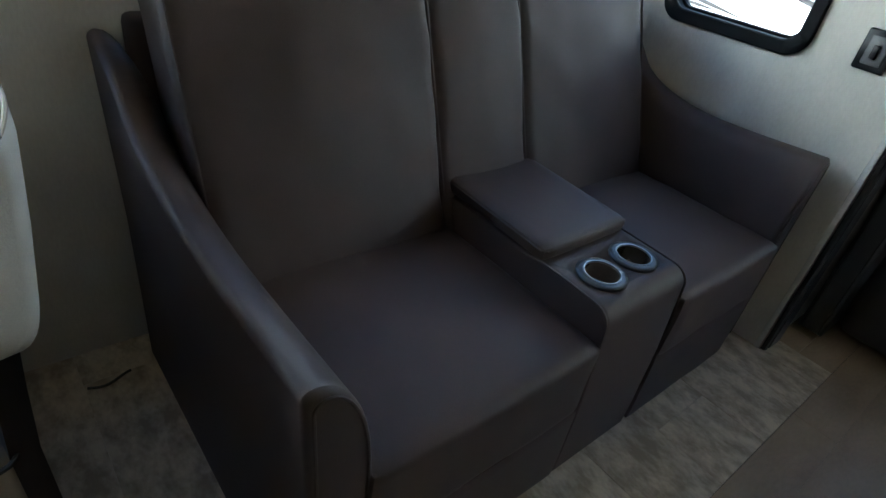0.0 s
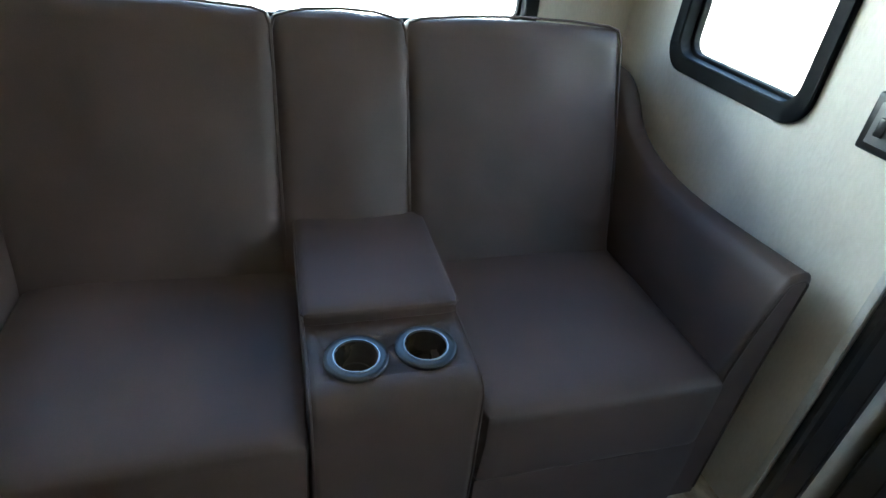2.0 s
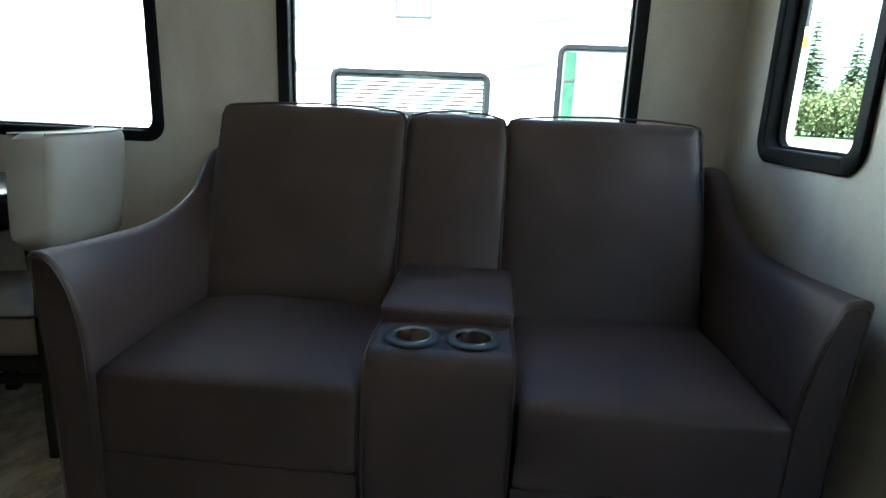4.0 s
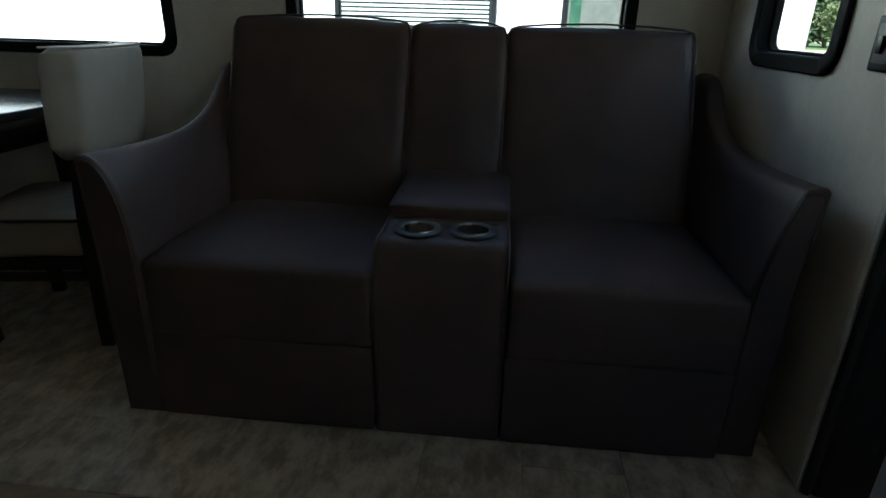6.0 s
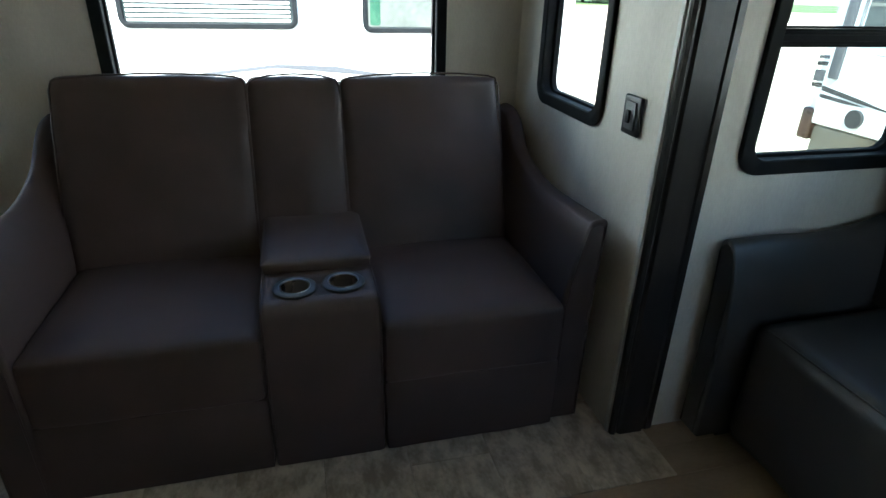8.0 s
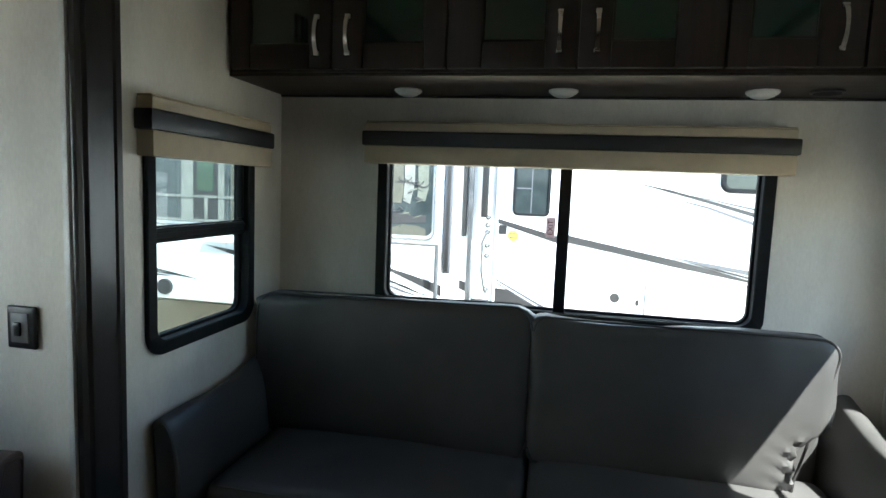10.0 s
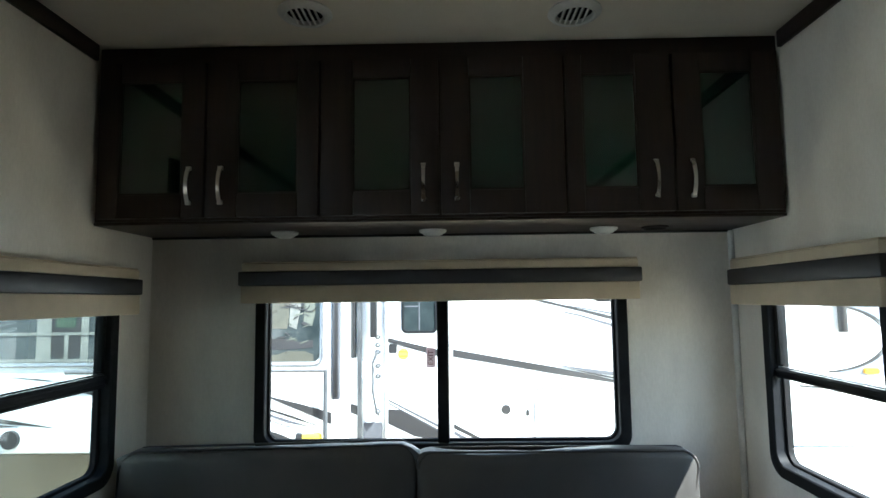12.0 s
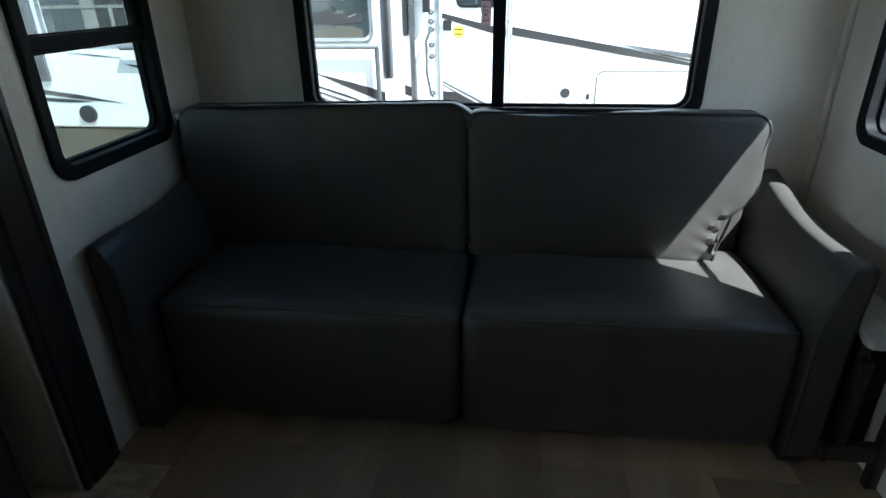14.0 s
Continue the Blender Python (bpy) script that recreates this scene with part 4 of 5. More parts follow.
def coach_window(parent, to, a0, a1, z0, z1, blind=False, split=True, rim=0.04, mat=FRAME):
    w = part("coach_window", ring(rounded_rect(a0, a1, z0, z1, 0.08, 5), rounded_rect(a0 + rim, a1 - rim, z0 + rim, z1 - rim, 0.08 - rim * 0.75, 5), to, 0.0, 0.022), mat, parent)
    part("pane", slab(rounded_rect(a0 + 0.035, a1 - 0.035, z0 + 0.035, z1 - 0.035, 0.05, 5), to, 0.0, 0.008), RVGLASS, w)
    if split:
        part("bar", slab([(a0 + 0.03, z0 + (z1 - z0) * 0.42), (a1 - 0.03, z0 + (z1 - z0) * 0.42), (a1 - 0.03, z0 + (z1 - z0) * 0.42 + 0.025), (a0 + 0.03, z0 + (z1 - z0) * 0.42 + 0.025)], to, 0.009, 0.016), FRAME, w)
    if blind:
        for i in range(int((z1 - z0 - 0.1) / 0.035)):
            z = z0 + 0.055 + 0.035 * i
            part("blind_slat", slab([(a0 + 0.06, z), (a1 - 0.06, z), (a1 - 0.06, z + 0.019), (a0 + 0.06, z + 0.019)], to, 0.0085, 0.012), BLIND, w)
    return w


def coach_shell(ob, lo, hi, r=0.12):
    bm = box(lo, hi, r, 4)
    part("body", bm, RVWHITE, ob)


def wheel(ob, x, y, r=0.36):
    w = part("wheel", cylinder((x, y, GROUND + r), (x, y + 0.22, GROUND + r), r, 28, bevel=0.03), TYRE, ob)
    part("rim", cylinder((x, y - 0.01, GROUND + r), (x, y + 0.1, GROUND + r), r * 0.6, 20, bevel=0.02), ALU, w)


def north_coach():
    Y = 6.0
    ob = empty("travel_trailer", "white travel trailer with grey swoosh decals and an entry door", "trailer", at=(2, Y + 1.2, GROUND))
    coach_shell(ob, (-3.45, Y, 0.20), (9.5, Y + 2.4, 3.05))
    part("chassis", box((-3.2, Y + 0.25, -0.15), (9.2, Y + 2.15, 0.195), 0.02), BLACK_PLASTIC, ob)
    part("rear_skirt", box((-3.30, Y + 0.02, -0.62), (2.74, Y + 0.2, 0.205), 0.02), CHAMPAGNE, ob, "champagne painted lower skirt")
    part("tail_lamp", box((-3.445, Y - 0.02, 0.06), (-3.31, Y + 0.12, 0.36), 0.03, 3), TAIL, ob, "brown-orange tail lamp cluster")
    for x in (3.4, 4.25):
        wheel(ob, x, Y + 0.12)
        wheel(ob, x, Y + 2.05)
    for x in (-2.9, 8.8):
        part("jack_leg", box((x, Y + 0.4, GROUND), (x + 0.09, Y + 0.5, -0.14), 0.01), ALU, ob)
    to = lambda a, z, o: (a, Y - o, z)
    # entry door with window, lock, handle
    door = part("entry_door", slab(rounded_rect(0.47, 1.02, 0.27, 2.35, 0.05, 4), to, 0.0, 0.02), RVWHITE, ob)
    part("door_edge", ring(rounded_rect(0.455, 1.035, 0.255, 2.365, 0.06, 4), rounded_rect(0.475, 1.015, 0.275, 2.345, 0.05, 4), to, 0.0, 0.026), ALU, door)
    tod = lambda a, z, o: (a, Y - 0.02 - o, z)
    part("door_window", ring(rounded_rect(0.61, 0.93, 1.23, 1.85, 0.05, 4), rounded_rect(0.635, 0.905, 1.255, 1.825, 0.035, 4), tod, 0.0, 0.015), FRAME, door)
    part("pane", slab(rounded_rect(0.63, 0.91, 1.25, 1.83, 0.035, 4), tod, 0.0, 0.006), RVGLASS, door)
    # Pale cross lines reflected in the door glass, built as thin bars.
    part("reflection_bar", slab([(0.763, 1.255), (0.773, 1.255), (0.773, 1.825), (0.763, 1.825)], tod, 0.0065, 0.009), RVGREY2, door)
    part("reflection_bar", slab([(0.638, 1.46), (0.760, 1.46), (0.760, 1.472), (0.638, 1.472)], tod, 0.0065, 0.009), RVGREY2, door)
    part("lock", slab(rounded_rect(0.50, 0.57, 1.06, 1.14, 0.012, 3), tod, 0.0, 0.02), BLACK_PLASTIC, door)
    part("round_sticker", slab([(0.625 + 0.05 * math.cos(radians(a)), 1.05 + 0.05 * math.sin(radians(a))) for a in range(0, 360, 20)], tod, 0.0, 0.002), YELLOW, door, "yellow and black round sticker")
    for zz in (1.028, 1.065):
        part("sticker_bar", slab([(0.59, zz), (0.66, zz), (0.66, zz + 0.010), (0.59, zz + 0.010)], tod, 0.002, 0.003), BLACK_PLASTIC, door)
    decal([(0.49, 1.195), (1.01, 1.065), (1.01, 1.005), (0.49, 1.155)], tod, RVGREY, door)
    decal([(0.49, 0.665), (1.01, 0.405), (1.01, 0.375), (0.49, 0.650)], tod, RVGREY2, door)
    decal([(0.49, 0.635), (1.01, 0.36), (1.01, 0.345), (0.49, 0.625)], tod, RVGREY2, door)
    decal([(0.49, 0.58), (0.60, 0.57), (1.01, 0.345), (1.01, 0.30), (0.72, 0.345), (0.49, 0.455)], tod, RVGREY, door)
    # long rail handle beside the door
    part("grab_handle", tube([(0.405, Y - 0.005, 0.53), (0.395, Y - 0.07, 0.56), (0.365, Y - 0.08, 0.73), (0.365, Y - 0.08, 0.98), (0.395, Y - 0.07, 1.06), (0.405, Y - 0.005, 1.08)], 0.011, 8), STEEL_DARK, ob, "chrome grab handle")
    for z in (0.56, 0.86, 0.95, 1.07, 1.13, 1.20):
        mount = part("handle_mount", slab([(0.40 + 0.024 * math.cos(radians(a)), z + 0.020 * math.sin(radians(a))) for a in range(0, 360, 24)], to, 0.0, 0.02), STEEL_DARK, ob)
        part("cap", slab([(0.403 + 0.012 * math.cos(radians(a)), z + 0.002 + 0.010 * math.sin(radians(a))) for a in range(0, 360, 30)], to, 0.0205, 0.026), ALU, mount)
    part("step_panel", slab(rounded_rect(0.275, 0.435, 0.27, 0.465, 0.01, 2), to, 0.0, 0.012), RVGREY2, ob)
    part("gutter_post", box((0.225, Y - 0.055, 0.21), (0.262, Y - 0.001, 2.9), 0.004), STEEL_DARK, ob)
    part("corner_post", box((0.168, Y - 0.06, 1.02), (0.208, Y - 0.001, 2.8), 0.01), BLACK_PLASTIC, ob)
    part("awning_arm", box((0.342, Y - 0.09, 1.20), (0.400, Y - 0.03, 2.8), 0.008), BLACK_PLASTIC, ob)
    # swooshes along the body
    decal([(1.06, 1.085), (1.5, 1.005), (1.94, 0.925), (2.25, 0.86), (2.75, 0.74), (2.49, 0.778), (1.94, 0.865), (1.5, 0.945), (1.06, 1.02)], to, RVGREY, ob)
    decal([(1.888, 0.955), (2.1, 0.925), (2.75, 0.84), (2.75, 0.80), (2.3, 0.865)], to, RVGREY2, ob)
    decal([(1.95, 0.935), (2.2, 0.885), (2.75, 0.775), (2.75, 0.755), (2.3, 0.85)], to, RVGREY, ob)
    decal([(1.59, 1.555), (1.90, 1.475), (2.2, 1.40), (2.75, 1.25), (2.75, 1.29), (2.2, 1.425), (1.90, 1.50)], to, RVGREY, ob)
    decal([(1.86, 1.445), (2.2, 1.355), (2.75, 1.17), (2.75, 1.205), (2.2, 1.375)], to, RVGREY2, ob)
    decal([(2.0, 1.47), (2.75, 1.315), (2.75, 1.34), (2.2, 1.44)], to, RVGREY2, ob)
    decal([(1.06, 0.445), (1.27, 0.335), (1.42, 0.26), (1.36, 0.26), (1.06, 0.405)], to, RVGREY, ob)
    decal([(1.06, 0.385), (1.30, 0.26), (1.24, 0.26), (1.06, 0.355)], to, RVGREY2, ob)
    part("hatch_edge", ring(rounded_rect(1.76, 3.3, 0.22, 0.745, 0.06, 4), rounded_rect(1.768, 3.292, 0.228, 0.737, 0.055, 4), to, 0.0, 0.008, soft=0.002), RVGREY2, ob)
    part("drain_cap", slab([(1.515 + 0.04 * math.cos(radians(a)), 0.565 + 0.04 * math.sin(radians(a))) for a in range(0, 360, 20)], to, 0.0, 0.02), RVGREY, ob)
    part("hatch_lock", slab(rounded_rect(1.69, 1.715, 0.51, 0.56, 0.008, 2), to, 0.0, 0.015), RVGREY, ob)
    part("body_seam", slab([(1.045, 0.3), (1.052, 0.3), (1.052, 2.8), (1.045, 2.8)], to, 0.0, 0.005), RVGREY2, ob)
    coach_window(ob, to, 2.28, 3.1, 1.49, 2.2)
    # forward end: pipe and amber lamp
    part("downpipe", cylinder((4.43, Y - 0.05, 1.20), (4.43, Y - 0.05, 2.6), 0.036, 14), RVGREY, ob)
    curve = [(4.25 + 0.56 * math.cos(radians(a)), 1.15 + 0.285 * math.sin(radians(a))) for a in range(-84, 85, 8)]
    decal(curve + [(4.25 + 0.61 * math.cos(radians(a)), 1.15 + 0.30 * math.sin(radians(a))) for a in range(84, -85, -8)], to, RVGREY, ob, o=0.006)
    decal([(4.25 + 0.60 * math.cos(radians(a)), 1.15 + 0.295 * math.sin(radians(a))) for a in range(-84, 85, 8)] + [(4.4, 1.85), (6.5, 2.2), (6.5, 0.70), (4.5, 0.835)], to, RVBLUE, ob, name="front_cap_panel", label="pale blue-grey front cap panel")
    part("lower_skirt", box((2.75, Y + 0.002, -0.50), (9.3, Y + 0.2, 0.21), 0.01), RVWHITE, ob)
    part("marker_lamp", slab(rounded_rect(4.60, 4.72, 0.84, 0.89, 0.02, 3), to, 0.0, 0.04), AMBER, ob)
    part("latch", slab(rounded_rect(4.36, 4.41, 0.69, 0.75, 0.01, 2), to, 0.0, 0.03), RVGREY2, ob)
    decal([(4.05, 0.75), (4.40, 0.715), (4.40, 0.705), (4.05, 0.735)], to, RVGREY, ob)
    # slide box to the west, standing out
    SYB = Y - 0.5
    part("slide_box", box((-2.86, SYB, 0.340), (0.10, Y - 0.001, 2.55), 0.02, 3), RVWHITE, ob)
    part("edge_post", box((-2.80, SYB - 0.03, 0.72), (-2.71, SYB - 0.001, 2.5), 0.01), RVGREY2, ob)
    for z0, z1, mt in ((0.80, 0.83, RVGREY2), (0.74, 0.775, RVGREY), (0.60, 0.70, RVGREY2), (0.545, 0.585, RVGREY)):
        decal([(-3.43, z0), (-2.87, z0 + 0.03), (-2.87, z1 + 0.03), (-3.43, z1)], to, mt, ob)
    tos = lambda a, z, o: (a, SYB - o, z)
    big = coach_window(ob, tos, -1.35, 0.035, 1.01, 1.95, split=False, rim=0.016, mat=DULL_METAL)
    # Reflections and dim interior, painted as flat pieces on the pane.
    part("beige_patch", slab([(-1.28, 1.31), (-0.26, 1.305), (-0.245, 1.40), (-0.25, 1.90), (-1.28, 1.90)], tos, 0.009, 0.0105), GLASS_BEIGE, big, "beige patch laid flat on the glass")
    part("reflection_patch", slab([(-0.245, 1.325), (-0.185, 1.30), (-0.165, 1.40), (-0.150, 1.47), (-0.155, 1.90), (-0.245, 1.90), (-0.235, 1.50), (-0.24, 1.40)], tos, 0.009, 0.0108), GLASS_PALE, big, "pale reflection laid flat on the glass")
    part("reflection_patch", slab([(-0.130, 1.335), (-0.060, 1.325), (-0.035, 1.42), (-0.035, 1.90), (-0.140, 1.90), (-0.120, 1.46)], tos, 0.009, 0.0107), REFLECT_MID, big)
    part("sill_band", slab([(-1.28, 1.045), (-0.045, 1.045), (-0.050, 1.10), (-0.12, 1.125), (-0.25, 1.13), (-0.34, 1.10), (-1.28, 1.10)], tos, 0.009, 0.0104), GLASS_BEIGE, big)
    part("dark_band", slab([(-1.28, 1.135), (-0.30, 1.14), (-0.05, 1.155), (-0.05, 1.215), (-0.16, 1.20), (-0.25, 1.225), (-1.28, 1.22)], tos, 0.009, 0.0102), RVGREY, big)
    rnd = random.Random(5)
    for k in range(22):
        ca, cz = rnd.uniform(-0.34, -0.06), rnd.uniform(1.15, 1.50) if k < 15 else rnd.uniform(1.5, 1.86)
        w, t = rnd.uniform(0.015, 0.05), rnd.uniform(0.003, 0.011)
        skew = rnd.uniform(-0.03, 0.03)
        part("reflection_streak", slab([(ca - w, cz - t), (ca + w * 0.7, cz - t * 0.6 + skew), (ca + w, cz + t + skew), (ca - w * 0.5, cz + t * 0.8)], tos, 0.0109, 0.0112 + 0.0002 * k), rnd.choice((REFLECT_MID, REFLECT_DARK, RVGREY, RVGREY)), big)
    for k in range(4):
        part("dark_arc", tube([(-0.23 + 0.05 * k + 0.05 * math.cos(radians(a)), SYB - 0.012, 1.52 - 0.015 * k + 0.035 * math.sin(radians(a))) for a in range(180, 361, 20)], 0.004, 5), RVGREY, big)
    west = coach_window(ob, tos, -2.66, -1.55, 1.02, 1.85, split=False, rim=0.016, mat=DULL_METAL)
    # Reflections and the inner window are flat colour laid on the glass.
    for a0, a1, mt in ((-2.285, -2.166, GLASS_PALE), (-1.924, -1.862, GLASS_PALE), (-1.80, -1.74, GLASS_BEIGE)):
        part("reflection_panel", slab([(a0, 1.075), (a1, 1.075), (a1, 1.80), (a0, 1.80)], tos, 0.0085, 0.010), mt, west)
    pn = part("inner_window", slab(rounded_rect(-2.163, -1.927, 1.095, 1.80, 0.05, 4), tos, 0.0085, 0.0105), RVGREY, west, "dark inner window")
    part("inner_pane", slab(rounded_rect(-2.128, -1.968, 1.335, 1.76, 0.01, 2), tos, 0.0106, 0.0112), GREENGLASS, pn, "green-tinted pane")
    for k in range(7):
        part("blind_slat", slab([(-2.122 + 0.022 * k, 1.34), (-2.112 + 0.022 * k, 1.34), (-2.112 + 0.022 * k, 1.755), (-2.122 + 0.022 * k, 1.755)], tos, 0.0113, 0.0118), GLASS_BEIGE, pn)
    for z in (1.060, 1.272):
        part("bar", slab([(-2.62, z), (-1.58, z), (-1.58, z + 0.024), (-2.62, z + 0.024)], tos, 0.0120, 0.015), GLASS_PALE, west)
    part("upright_bar", slab([(-2.055, 1.085), (-2.022, 1.085), (-2.022, 1.271), (-2.055, 1.271)], tos, 0.0120, 0.0145), GLASS_PALE, west)
    part("rail", tube([(-2.0, SYB - 0.06, 0.985), (0.075, SYB - 0.06, 0.985)], 0.020, 10), DULL_METAL, ob)
    part("stanchion", tube([(0.062, SYB - 0.06, 0.975), (0.062, SYB - 0.06, 0.25)], 0.018, 10), STEEL_DARK, ob)
    pull = part("pull_arm", box((0.105, SYB - 0.02, 0.745), (0.165, SYB + 0.05, 2.5), 0.01), RVGREY2, ob)
    part("dark_strip", box((0.122, SYB - 0.024, 0.765), (0.150, SYB - 0.0205, 2.49), 0.001), RVGREY, pull)
    decal([(-0.46, 0.79), (-0.15, 0.715), (0.098, 0.645), (0.098, 0.555), (-0.05, 0.62), (-0.25, 0.70)], tos, RVGREY, ob)
    decal([(-0.46, 0.70), (-0.20, 0.62), (-0.01, 0.545), (-0.2, 0.60), (-0.46, 0.685)], tos, RVGREY, ob)
    decal([(-0.46, 0.66), (-0.22, 0.585), (-0.03, 0.53), (-0.25, 0.57), (-0.46, 0.645)], tos, RVGREY2, ob)
    decal([(-0.46, 0.62), (-0.26, 0.55), (-0.10, 0.52), (-0.25, 0.54), (-0.46, 0.61)], tos, RVGREY2, ob)
    decal([(-0.46, 0.53), (-0.30, 0.48), (-0.16, 0.42), (-0.30, 0.44), (-0.46, 0.49)], tos, RVGREY, ob)
    decal([(0.16, 0.625), (0.232, 0.60), (0.232, 0.52), (0.16, 0.545)], to, RVGREY, ob)
    decal([(-2.84, 0.655), (-2.5, 0.61), (-2.12, 0.545), (-2.5, 0.575), (-2.84, 0.615)], tos, RVGREY, ob)
    decal([(-2.84, 0.59), (-2.6, 0.575), (-2.40, 0.555), (-2.6, 0.548), (-2.84, 0.56)], tos, RVGREY, ob)
    decal([(-2.50, 0.945), (-2.25, 0.925), (-2.05, 0.905), (-2.25, 0.915)], tos, RVGREY, ob)
    decal([(-2.05, 0.86), (-1.80, 0.83), (-1.45, 0.76), (-1.45, 0.72), (-1.80, 0.79)], tos, RVGREY, ob)
    part("round_vent", slab([(-2.455 + 0.072 * math.cos(radians(a)), 0.455 + 0.072 * math.sin(radians(a))) for a in range(0, 360, 18)], tos, 0.0, 0.03), RVGREY, ob)
    lamp = part("clearance_lamp", box((-0.125, SYB - 0.05, 0.425), (0.03, SYB - 0.001, 0.49), 0.012), YELLOW, ob)
    part("lamp_end", box((-0.175, SYB - 0.052, 0.42), (-0.127, SYB - 0.001, 0.495), 0.01), BLACK_PLASTIC, lamp)
    return ob


north_coach()


def west_coach():
    X = -4.2
    ob = empty("fifth_wheel_trailer", "long white fifth-wheel trailer with grey stripes parked alongside", "trailer", at=(X - 1.2, 0, GROUND))
    coach_shell(ob, (X - 2.4, -9.0, 0.05), (X, 3.855, 3.25), 0.05)
    part("chassis", box((X - 2.2, -8.7, -0.25), (X - 0.2, 3.6, 0.045), 0.02), BLACK_PLASTIC, ob)
    for y in (-2.6, -3.5):
        w = part("wheel", cylinder((X - 0.32, y, GROUND + 0.38), (X - 0.1, y, GROUND + 0.38), 0.38, 28, bevel=0.03), TYRE, ob)
        part("rim", cylinder((X - 0.2, y, GROUND + 0.38), (X - 0.09, y, GROUND + 0.38), 0.22, 20, bevel=0.02), ALU, w)
    for y in (3.2, -8.2):
        part("jack_leg", box((X - 0.5, y, GROUND), (X - 0.41, y + 0.09, -0.24), 0.01), ALU, ob)
    to = lambda a, z, o: (X + o, a, z)
    coach_window(ob, to, -0.075, 1.305, 0.965, 1.36, blind=True, split=False)
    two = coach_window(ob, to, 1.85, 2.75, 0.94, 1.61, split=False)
    # Glare and reflection on this pane put into a flat grey slab.
    part("glare_panel", slab([(1.90, 0.99), (2.555, 0.99), (2.555, 1.56), (1.90, 1.56)], to, 0.0085, 0.010), GLARE_GREY, two, "grey slab on the glass standing for glare")
    # Ledge, post and far window drawn flat where the camera sees them.
    part("inner_ledge", slab([(2.56, 0.99), (2.70, 0.99), (2.70, 1.07), (2.56, 1.08)], to, 0.0085, 0.010), GLASS_BEIGE, two)
    part("inner_post", slab([(2.60, 1.10), (2.64, 1.10), (2.64, 1.56), (2.60, 1.56)], to, 0.0085, 0.010), GLASS_PALE, two)
    part("far_window_strip", slab(rounded_rect(1.915, 2.005, 1.0, 1.55, 0.02, 3), to, 0.0101, 0.011), GREENGLASS, two, "green-tinted pane")
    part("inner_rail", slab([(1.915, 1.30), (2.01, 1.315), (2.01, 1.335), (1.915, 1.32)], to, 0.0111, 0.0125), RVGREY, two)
    decal([(-1.64, 0.755), (-1.335, 0.775), (-1.325, 0.835), (-1.63, 0.815)], to, DULL_METAL, ob, o=0.03, name="hatch_handle")
    decal([(-0.62, 1.30), (-0.05, 1.34), (-0.05, 1.42), (-0.62, 1.37)], to, RVGREY2, ob)
    decal([(-0.2, 0.52), (0.52, 0.62), (1.1, 0.68), (1.6, 0.66), (2.1, 0.58), (2.1, 0.56), (1.1, 0.65), (0.52, 0.59)], to, RVGREY2, ob)
    part("upper_band", slab([(3.45, 1.80), (3.80, 1.80), (3.80, 2.6), (3.45, 2.6)], to, 0.0, 0.006), RVGREY, ob)
    part("hatch", slab(rounded_rect(-0.68, -0.35, 1.725, 2.25, 0.05, 4), to, 0.0, 0.02), RVGREY2, ob)
    part("vent_cover", ring(rounded_rect(0.47, 0.785, 1.775, 1.935, 0.01, 2), rounded_rect(0.49, 0.765, 1.805, 1.92, 0.008, 2), to, 0.0, 0.02), RVGREY2, ob)
    decal([(1.29, 1.375), (1.84, 1.50), (1.84, 1.445), (1.29, 1.36)], to, RVGREY2, ob)
    decal([(1.47, 1.75), (2.0, 1.85), (3.3, 2.0), (3.3, 1.93), (2.0, 1.79)], to, RVGREY2, ob)
    decal([(-3.6, 1.33), (-2.82, 1.475), (-2.82, 1.465), (-3.6, 1.29)], to, RVGREY2, ob)
    decal([(-6.5, 0.95), (-1.0, 0.72), (-1.0, 0.66), (-6.5, 0.86)], to, RVGREY2, ob)
    # worn brand lettering as plain bars
    for i in range(8):
        decal([(-3.35 + 0.20 * i, 1.87), (-3.335 + 0.20 * i, 1.87), (-3.335 + 0.20 * i, 2.02), (-3.35 + 0.20 * i, 2.02)], to, RVGREY2, ob, name="letter_bar")
    part("marker_lamp", slab(rounded_rect(3.60, 3.80, 1.635, 1.73, 0.015, 3), to, 0.0, 0.03), AMBER, ob)
    return ob


west_coach()


# ---- dark wedge left standing on the lot ----
wd = empty("dark_wedge", "small dark wedge-shaped object standing on the gravel", "ramp", at=(-13.6, 7.95, GROUND))
for k, (w0, z0, z1) in enumerate(((0.30, 0.0, 0.16), (0.22, 0.161, 0.32), (0.13, 0.321, 0.46))):
    part("step", loft([[(-13.6 + sx * 0.17, 7.95 + sy * w0 * f, GROUND + z) for sx, sy in ((-1, -1), (1, -1), (1, 1), (-1, 0.55))] for z, f in ((z0, 1.0), (z0 + 0.02, 1.0), (z1, 0.82))]), BLACK_PLASTIC, wd)


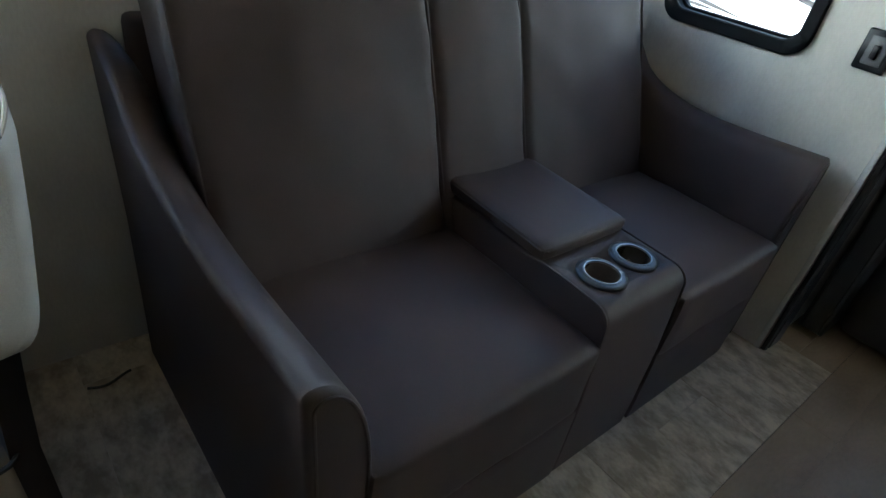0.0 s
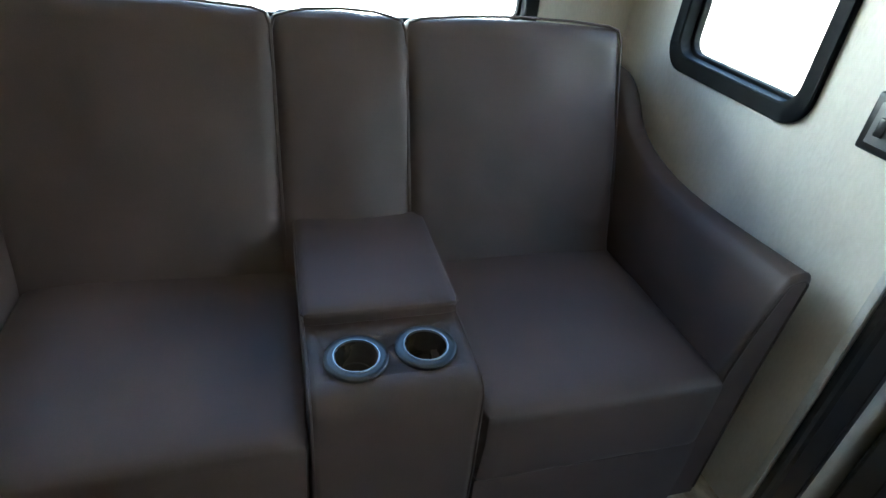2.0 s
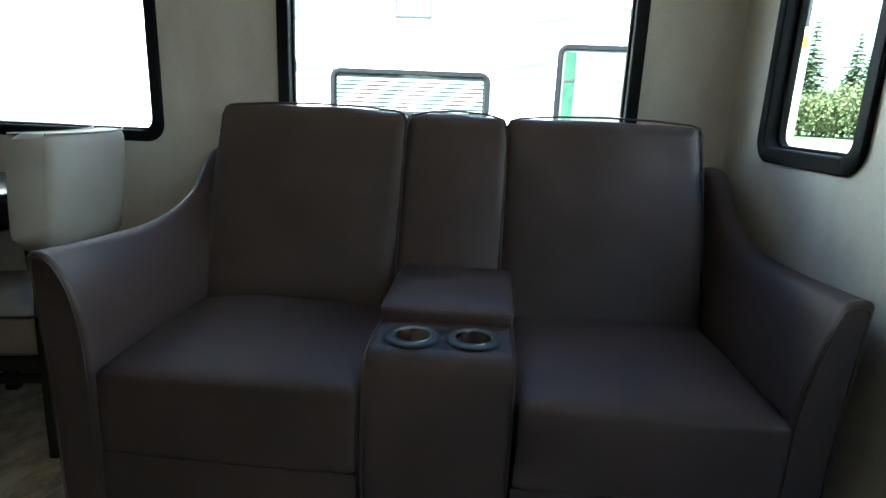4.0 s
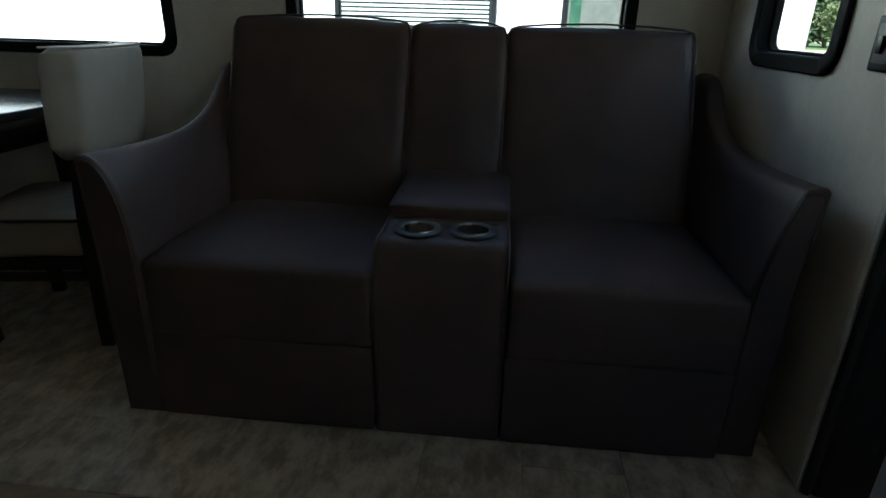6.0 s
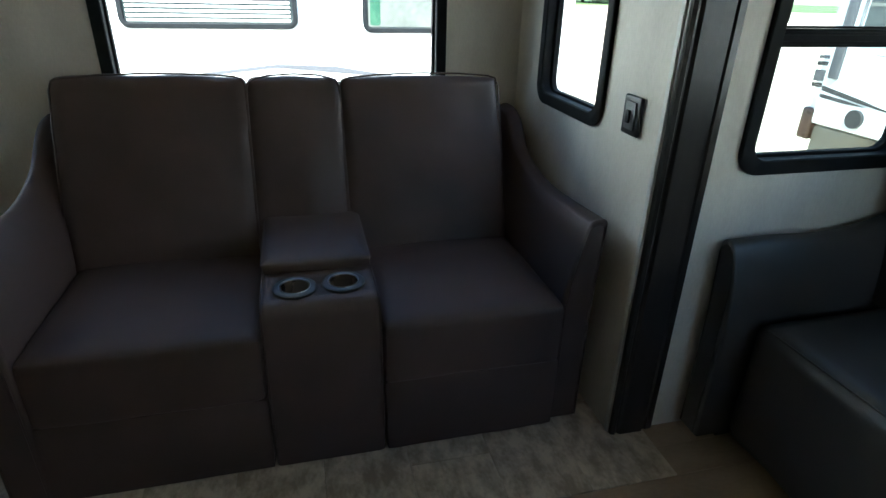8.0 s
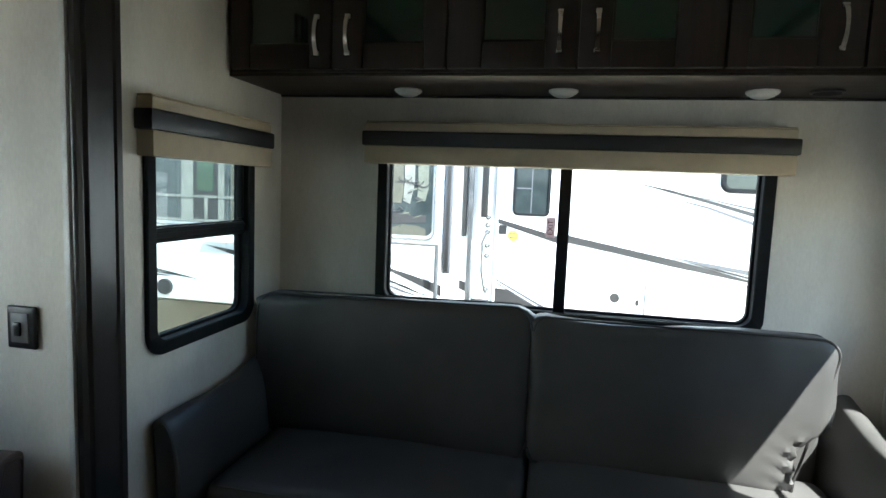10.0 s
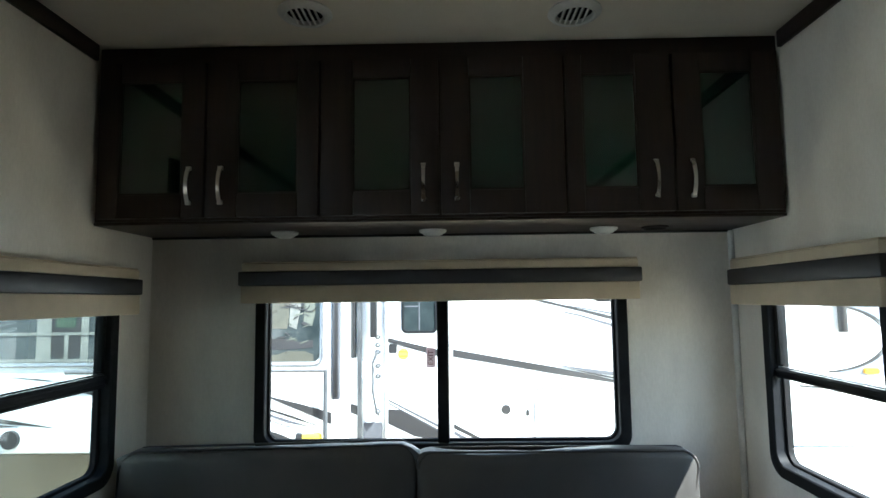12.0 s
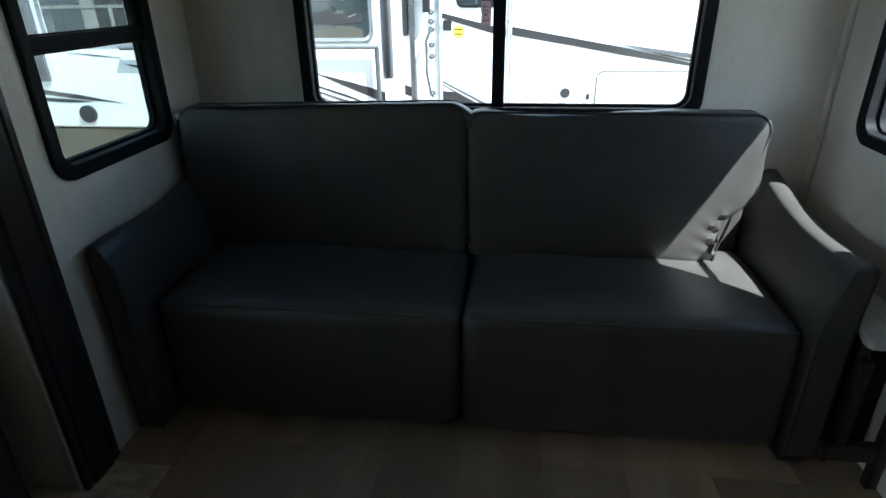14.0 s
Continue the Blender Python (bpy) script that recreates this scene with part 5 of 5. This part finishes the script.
# ---- trees at the far edge of the lot ----
def spruce(x, y, h, seed):
    rnd = random.Random(seed)
    ob = empty("spruce_tree", "dark green spruce tree at the edge of the lot", "tree", "far trees", at=(x, y, GROUND))
    part("trunk", cylinder((x, y, GROUND), (x, y, GROUND + h), 0.018 * h, 8, 0.02), BARK, ob)
    bm = bmesh.new()
    tiers = 26
    for i in range(tiers):
        f = i / tiers
        z = GROUND + 0.10 * h + 0.88 * h * f
        reach = 0.24 * h * (1 - f) ** 0.85 + 0.12
        k = 11 + int(9 * (1 - f))
        for j in range(k):
            a = 2 * math.pi * (j + rnd.random()) / k
            r = reach * rnd.uniform(0.65, 1.1)
            droop = rnd.uniform(0.10, 0.30) * r
            d, s = Vector((math.cos(a), math.sin(a), 0)), Vector((-math.sin(a), math.cos(a), 0))
            base = Vector((x, y, z + rnd.uniform(-0.1, 0.1)))
            for q in range(4):
                u0, u1 = q / 4 * r, (q + 1.25) / 4 * r
                wdt = 0.19 * r * (1.1 - q / 4) + 0.04
                p0, p1 = base + d * u0 - Vector((0, 0, droop * (q / 4) ** 1.5)), base + d * u1 - Vector((0, 0, droop * ((q + 1.25) / 4) ** 1.5 + 0.08))
                jit = lambda: Vector((rnd.uniform(-1, 1), rnd.uniform(-1, 1), rnd.uniform(-1, 1))) * 0.06 * r
                vs = [bm.verts.new(v) for v in (p0, p0.lerp(p1, 0.5) + s * wdt + jit(), p1 + jit(), p0.lerp(p1, 0.5) - s * wdt + jit(), p0.lerp(p1, 0.5) - Vector((0, 0, wdt * 0.8)))]
                for t in ((0, 1, 2), (0, 2, 3), (0, 4, 2), (0, 1, 4), (4, 3, 2)):
                    bm.faces.new([vs[c] for c in t])
    part("crown", bm, NEEDLES, ob, smooth=False)
    return ob


def shrub(x, y, h, seed):
    rnd = random.Random(seed)
    ob = empty("leafy_tree", "sparse leafy tree with pale bare limbs beyond the lawn", "tree", "far trees", at=(x, y, GROUND))
    limbs = bmesh.new()
    tips = []
    for i in range(9):
        a, b = rnd.uniform(0, 6.28), rnd.uniform(0.25, 0.75)
        p = Vector((x, y, GROUND + 0.15 * h))
        pts = [Vector((x, y, GROUND)), p]
        d = Vector((math.cos(a) * b, math.sin(a) * b, 1)).normalized()
        for k in range(4):
            p = p + d * h * 0.2
            d = (d + Vector((rnd.uniform(-1, 1), rnd.uniform(-1, 1), rnd.uniform(-0.3, 0.5))) * 0.35).normalized()
            pts.append(p)
            tips.append(p)
        for q, (u, v) in enumerate(zip(pts, pts[1:])):
            cylinder(u, v, 0.02 * h * (1 - 0.17 * q), 6, 0.02 * h * (0.83 - 0.17 * q), bm=limbs)
    part("limbs", limbs, BARK, ob)
    bm = bmesh.new()
    for p in tips:
        for k in range(60):
            c = p + Vector((rnd.gauss(0, 1), rnd.gauss(0, 1), rnd.gauss(0, 0.8))) * 0.11 * h
            u, v = (Vector((rnd.uniform(-1, 1), rnd.uniform(-1, 1), rnd.uniform(-1, 1))).normalized() * 0.035 * h for _ in range(2))
            bm.faces.new([bm.verts.new(c + w) for w in (u, v, -u, -v * 0.6)])
    part("crown", bm, LEAVES, ob, smooth=False)
    return ob


def afar(bearing, d):
    return 1 + d * math.cos(radians(bearing)), 1.2 + d * math.sin(radians(bearing))


for i, (b, d, hgt) in enumerate(((155.8, 100, 14), (154.6, 97, 16), (153.4, 99, 17), (151.9, 104, 7), (150.4, 98, 15), (149.5, 95, 12), (148.4, 97, 9.5), (147.4, 94, 12), (146.4, 98, 10), (145.4, 95, 11), (144.2, 99, 12))):
    spruce(*afar(b, d), hgt, 100 + i)
for i, (b, d, hgt) in enumerate(((152.8, 93, 5.5), (152.2, 92, 5), (151.5, 92, 5.5), (150.9, 92, 6), (149.9, 90, 6.5), (148.9, 90, 5), (147.9, 91, 6), (146.9, 90, 5.5), (145.9, 91, 6))):
    shrub(*afar(b, d), hgt, 200 + i)

# ---- floor ----
tagged(finish("floor", box((SX - TH, S - TH, -0.10), (E + TH, N + TH, -0.008), 0), SUBFLOOR), "mottled beige vinyl plank floor", "floor", kind="structure")
FLOOR = bpy.data.objects["floor"]
tagged(finish("underbelly", box((SX - 0.04, SS - 0.04, -0.16), (E + 0.04, N + 0.04, -0.101), 0), BLACK_PLASTIC), "black underbelly panel of the coach", "panel", kind="structure")
plank_meshes = {}


def plank(x0, y0, x1, y1, top=0.0, mat=PLANK):
    w, d = round(x1 - x0, 3), round(y1 - y0, 3)
    if w < 0.02 or d < 0.02:
        return
    if (w, d, mat.name) not in plank_meshes:
        bm = box((-w / 2 + 0.0003, -d / 2 + 0.0003, -0.0075 - top), (w / 2 - 0.0003, d / 2 - 0.0003, 0.0), 0.0006, 1)
        me = bpy.data.meshes.new("plank")
        bm.to_mesh(me)
        bm.free()
        me.materials.append(mat)
        plank_meshes[(w, d, mat.name)] = me
    ob = new("plank", plank_meshes[(w, d, mat.name)])
    ob.location = ((x0 + x1) / 2, (y0 + y1) / 2, top)
    ob.parent = FLOOR


# main room: boards along the coach, every second row starting half a board on
PW, PL = 0.2565, 0.92
LIP, SLIDE_END = 0.055, 2.285               # the slide-out's floor laps over the main floor up to here
col = 0
while 0.193 - 2 * PW + col * PW < E:
    x = 0.193 - 2 * PW + col * PW
    y = 2.42 - (PL / 2 if col % 2 else 0) - 7 * PL
    while y < N:
        a, b, c, d = max(x, W), min(x + PW, E), max(y, S), min(y + PL, N)
        if b - a > 0.02 and d - c > 0.02:
            if a >= LIP - 0.001:
                plank(a, c, b, d)
            else:
                # rows under the lip: only what lies clear of it
                plank(max(a, LIP + 0.001), c, b, d)
                plank(a, max(c, SLIDE_END + 0.001), min(b, LIP), d)
        y += PL
    col += 1
# slide-out: paler boards across it
row, y = 0, 2.004 + PW
while y > SS:
    y0, y1 = max(y - PW, SS), y
    x = SX - PL * ((row * 0.41) % 1)
    while x < LIP:
        a, b = max(x, SX), min(x + PL, LIP)
        if y1 > SY:
            plank(a, y0, b, min(y1, SY - 0.002), 0.004, SLIDE_PLANK)
            plank(max(a, W + 0.001), SY - 0.001, b, SLIDE_END, 0.004, SLIDE_PLANK)
        else:
            plank(a, y0, b, y1, 0.004, SLIDE_PLANK)
        x += PL
    y -= PW
    row += 1
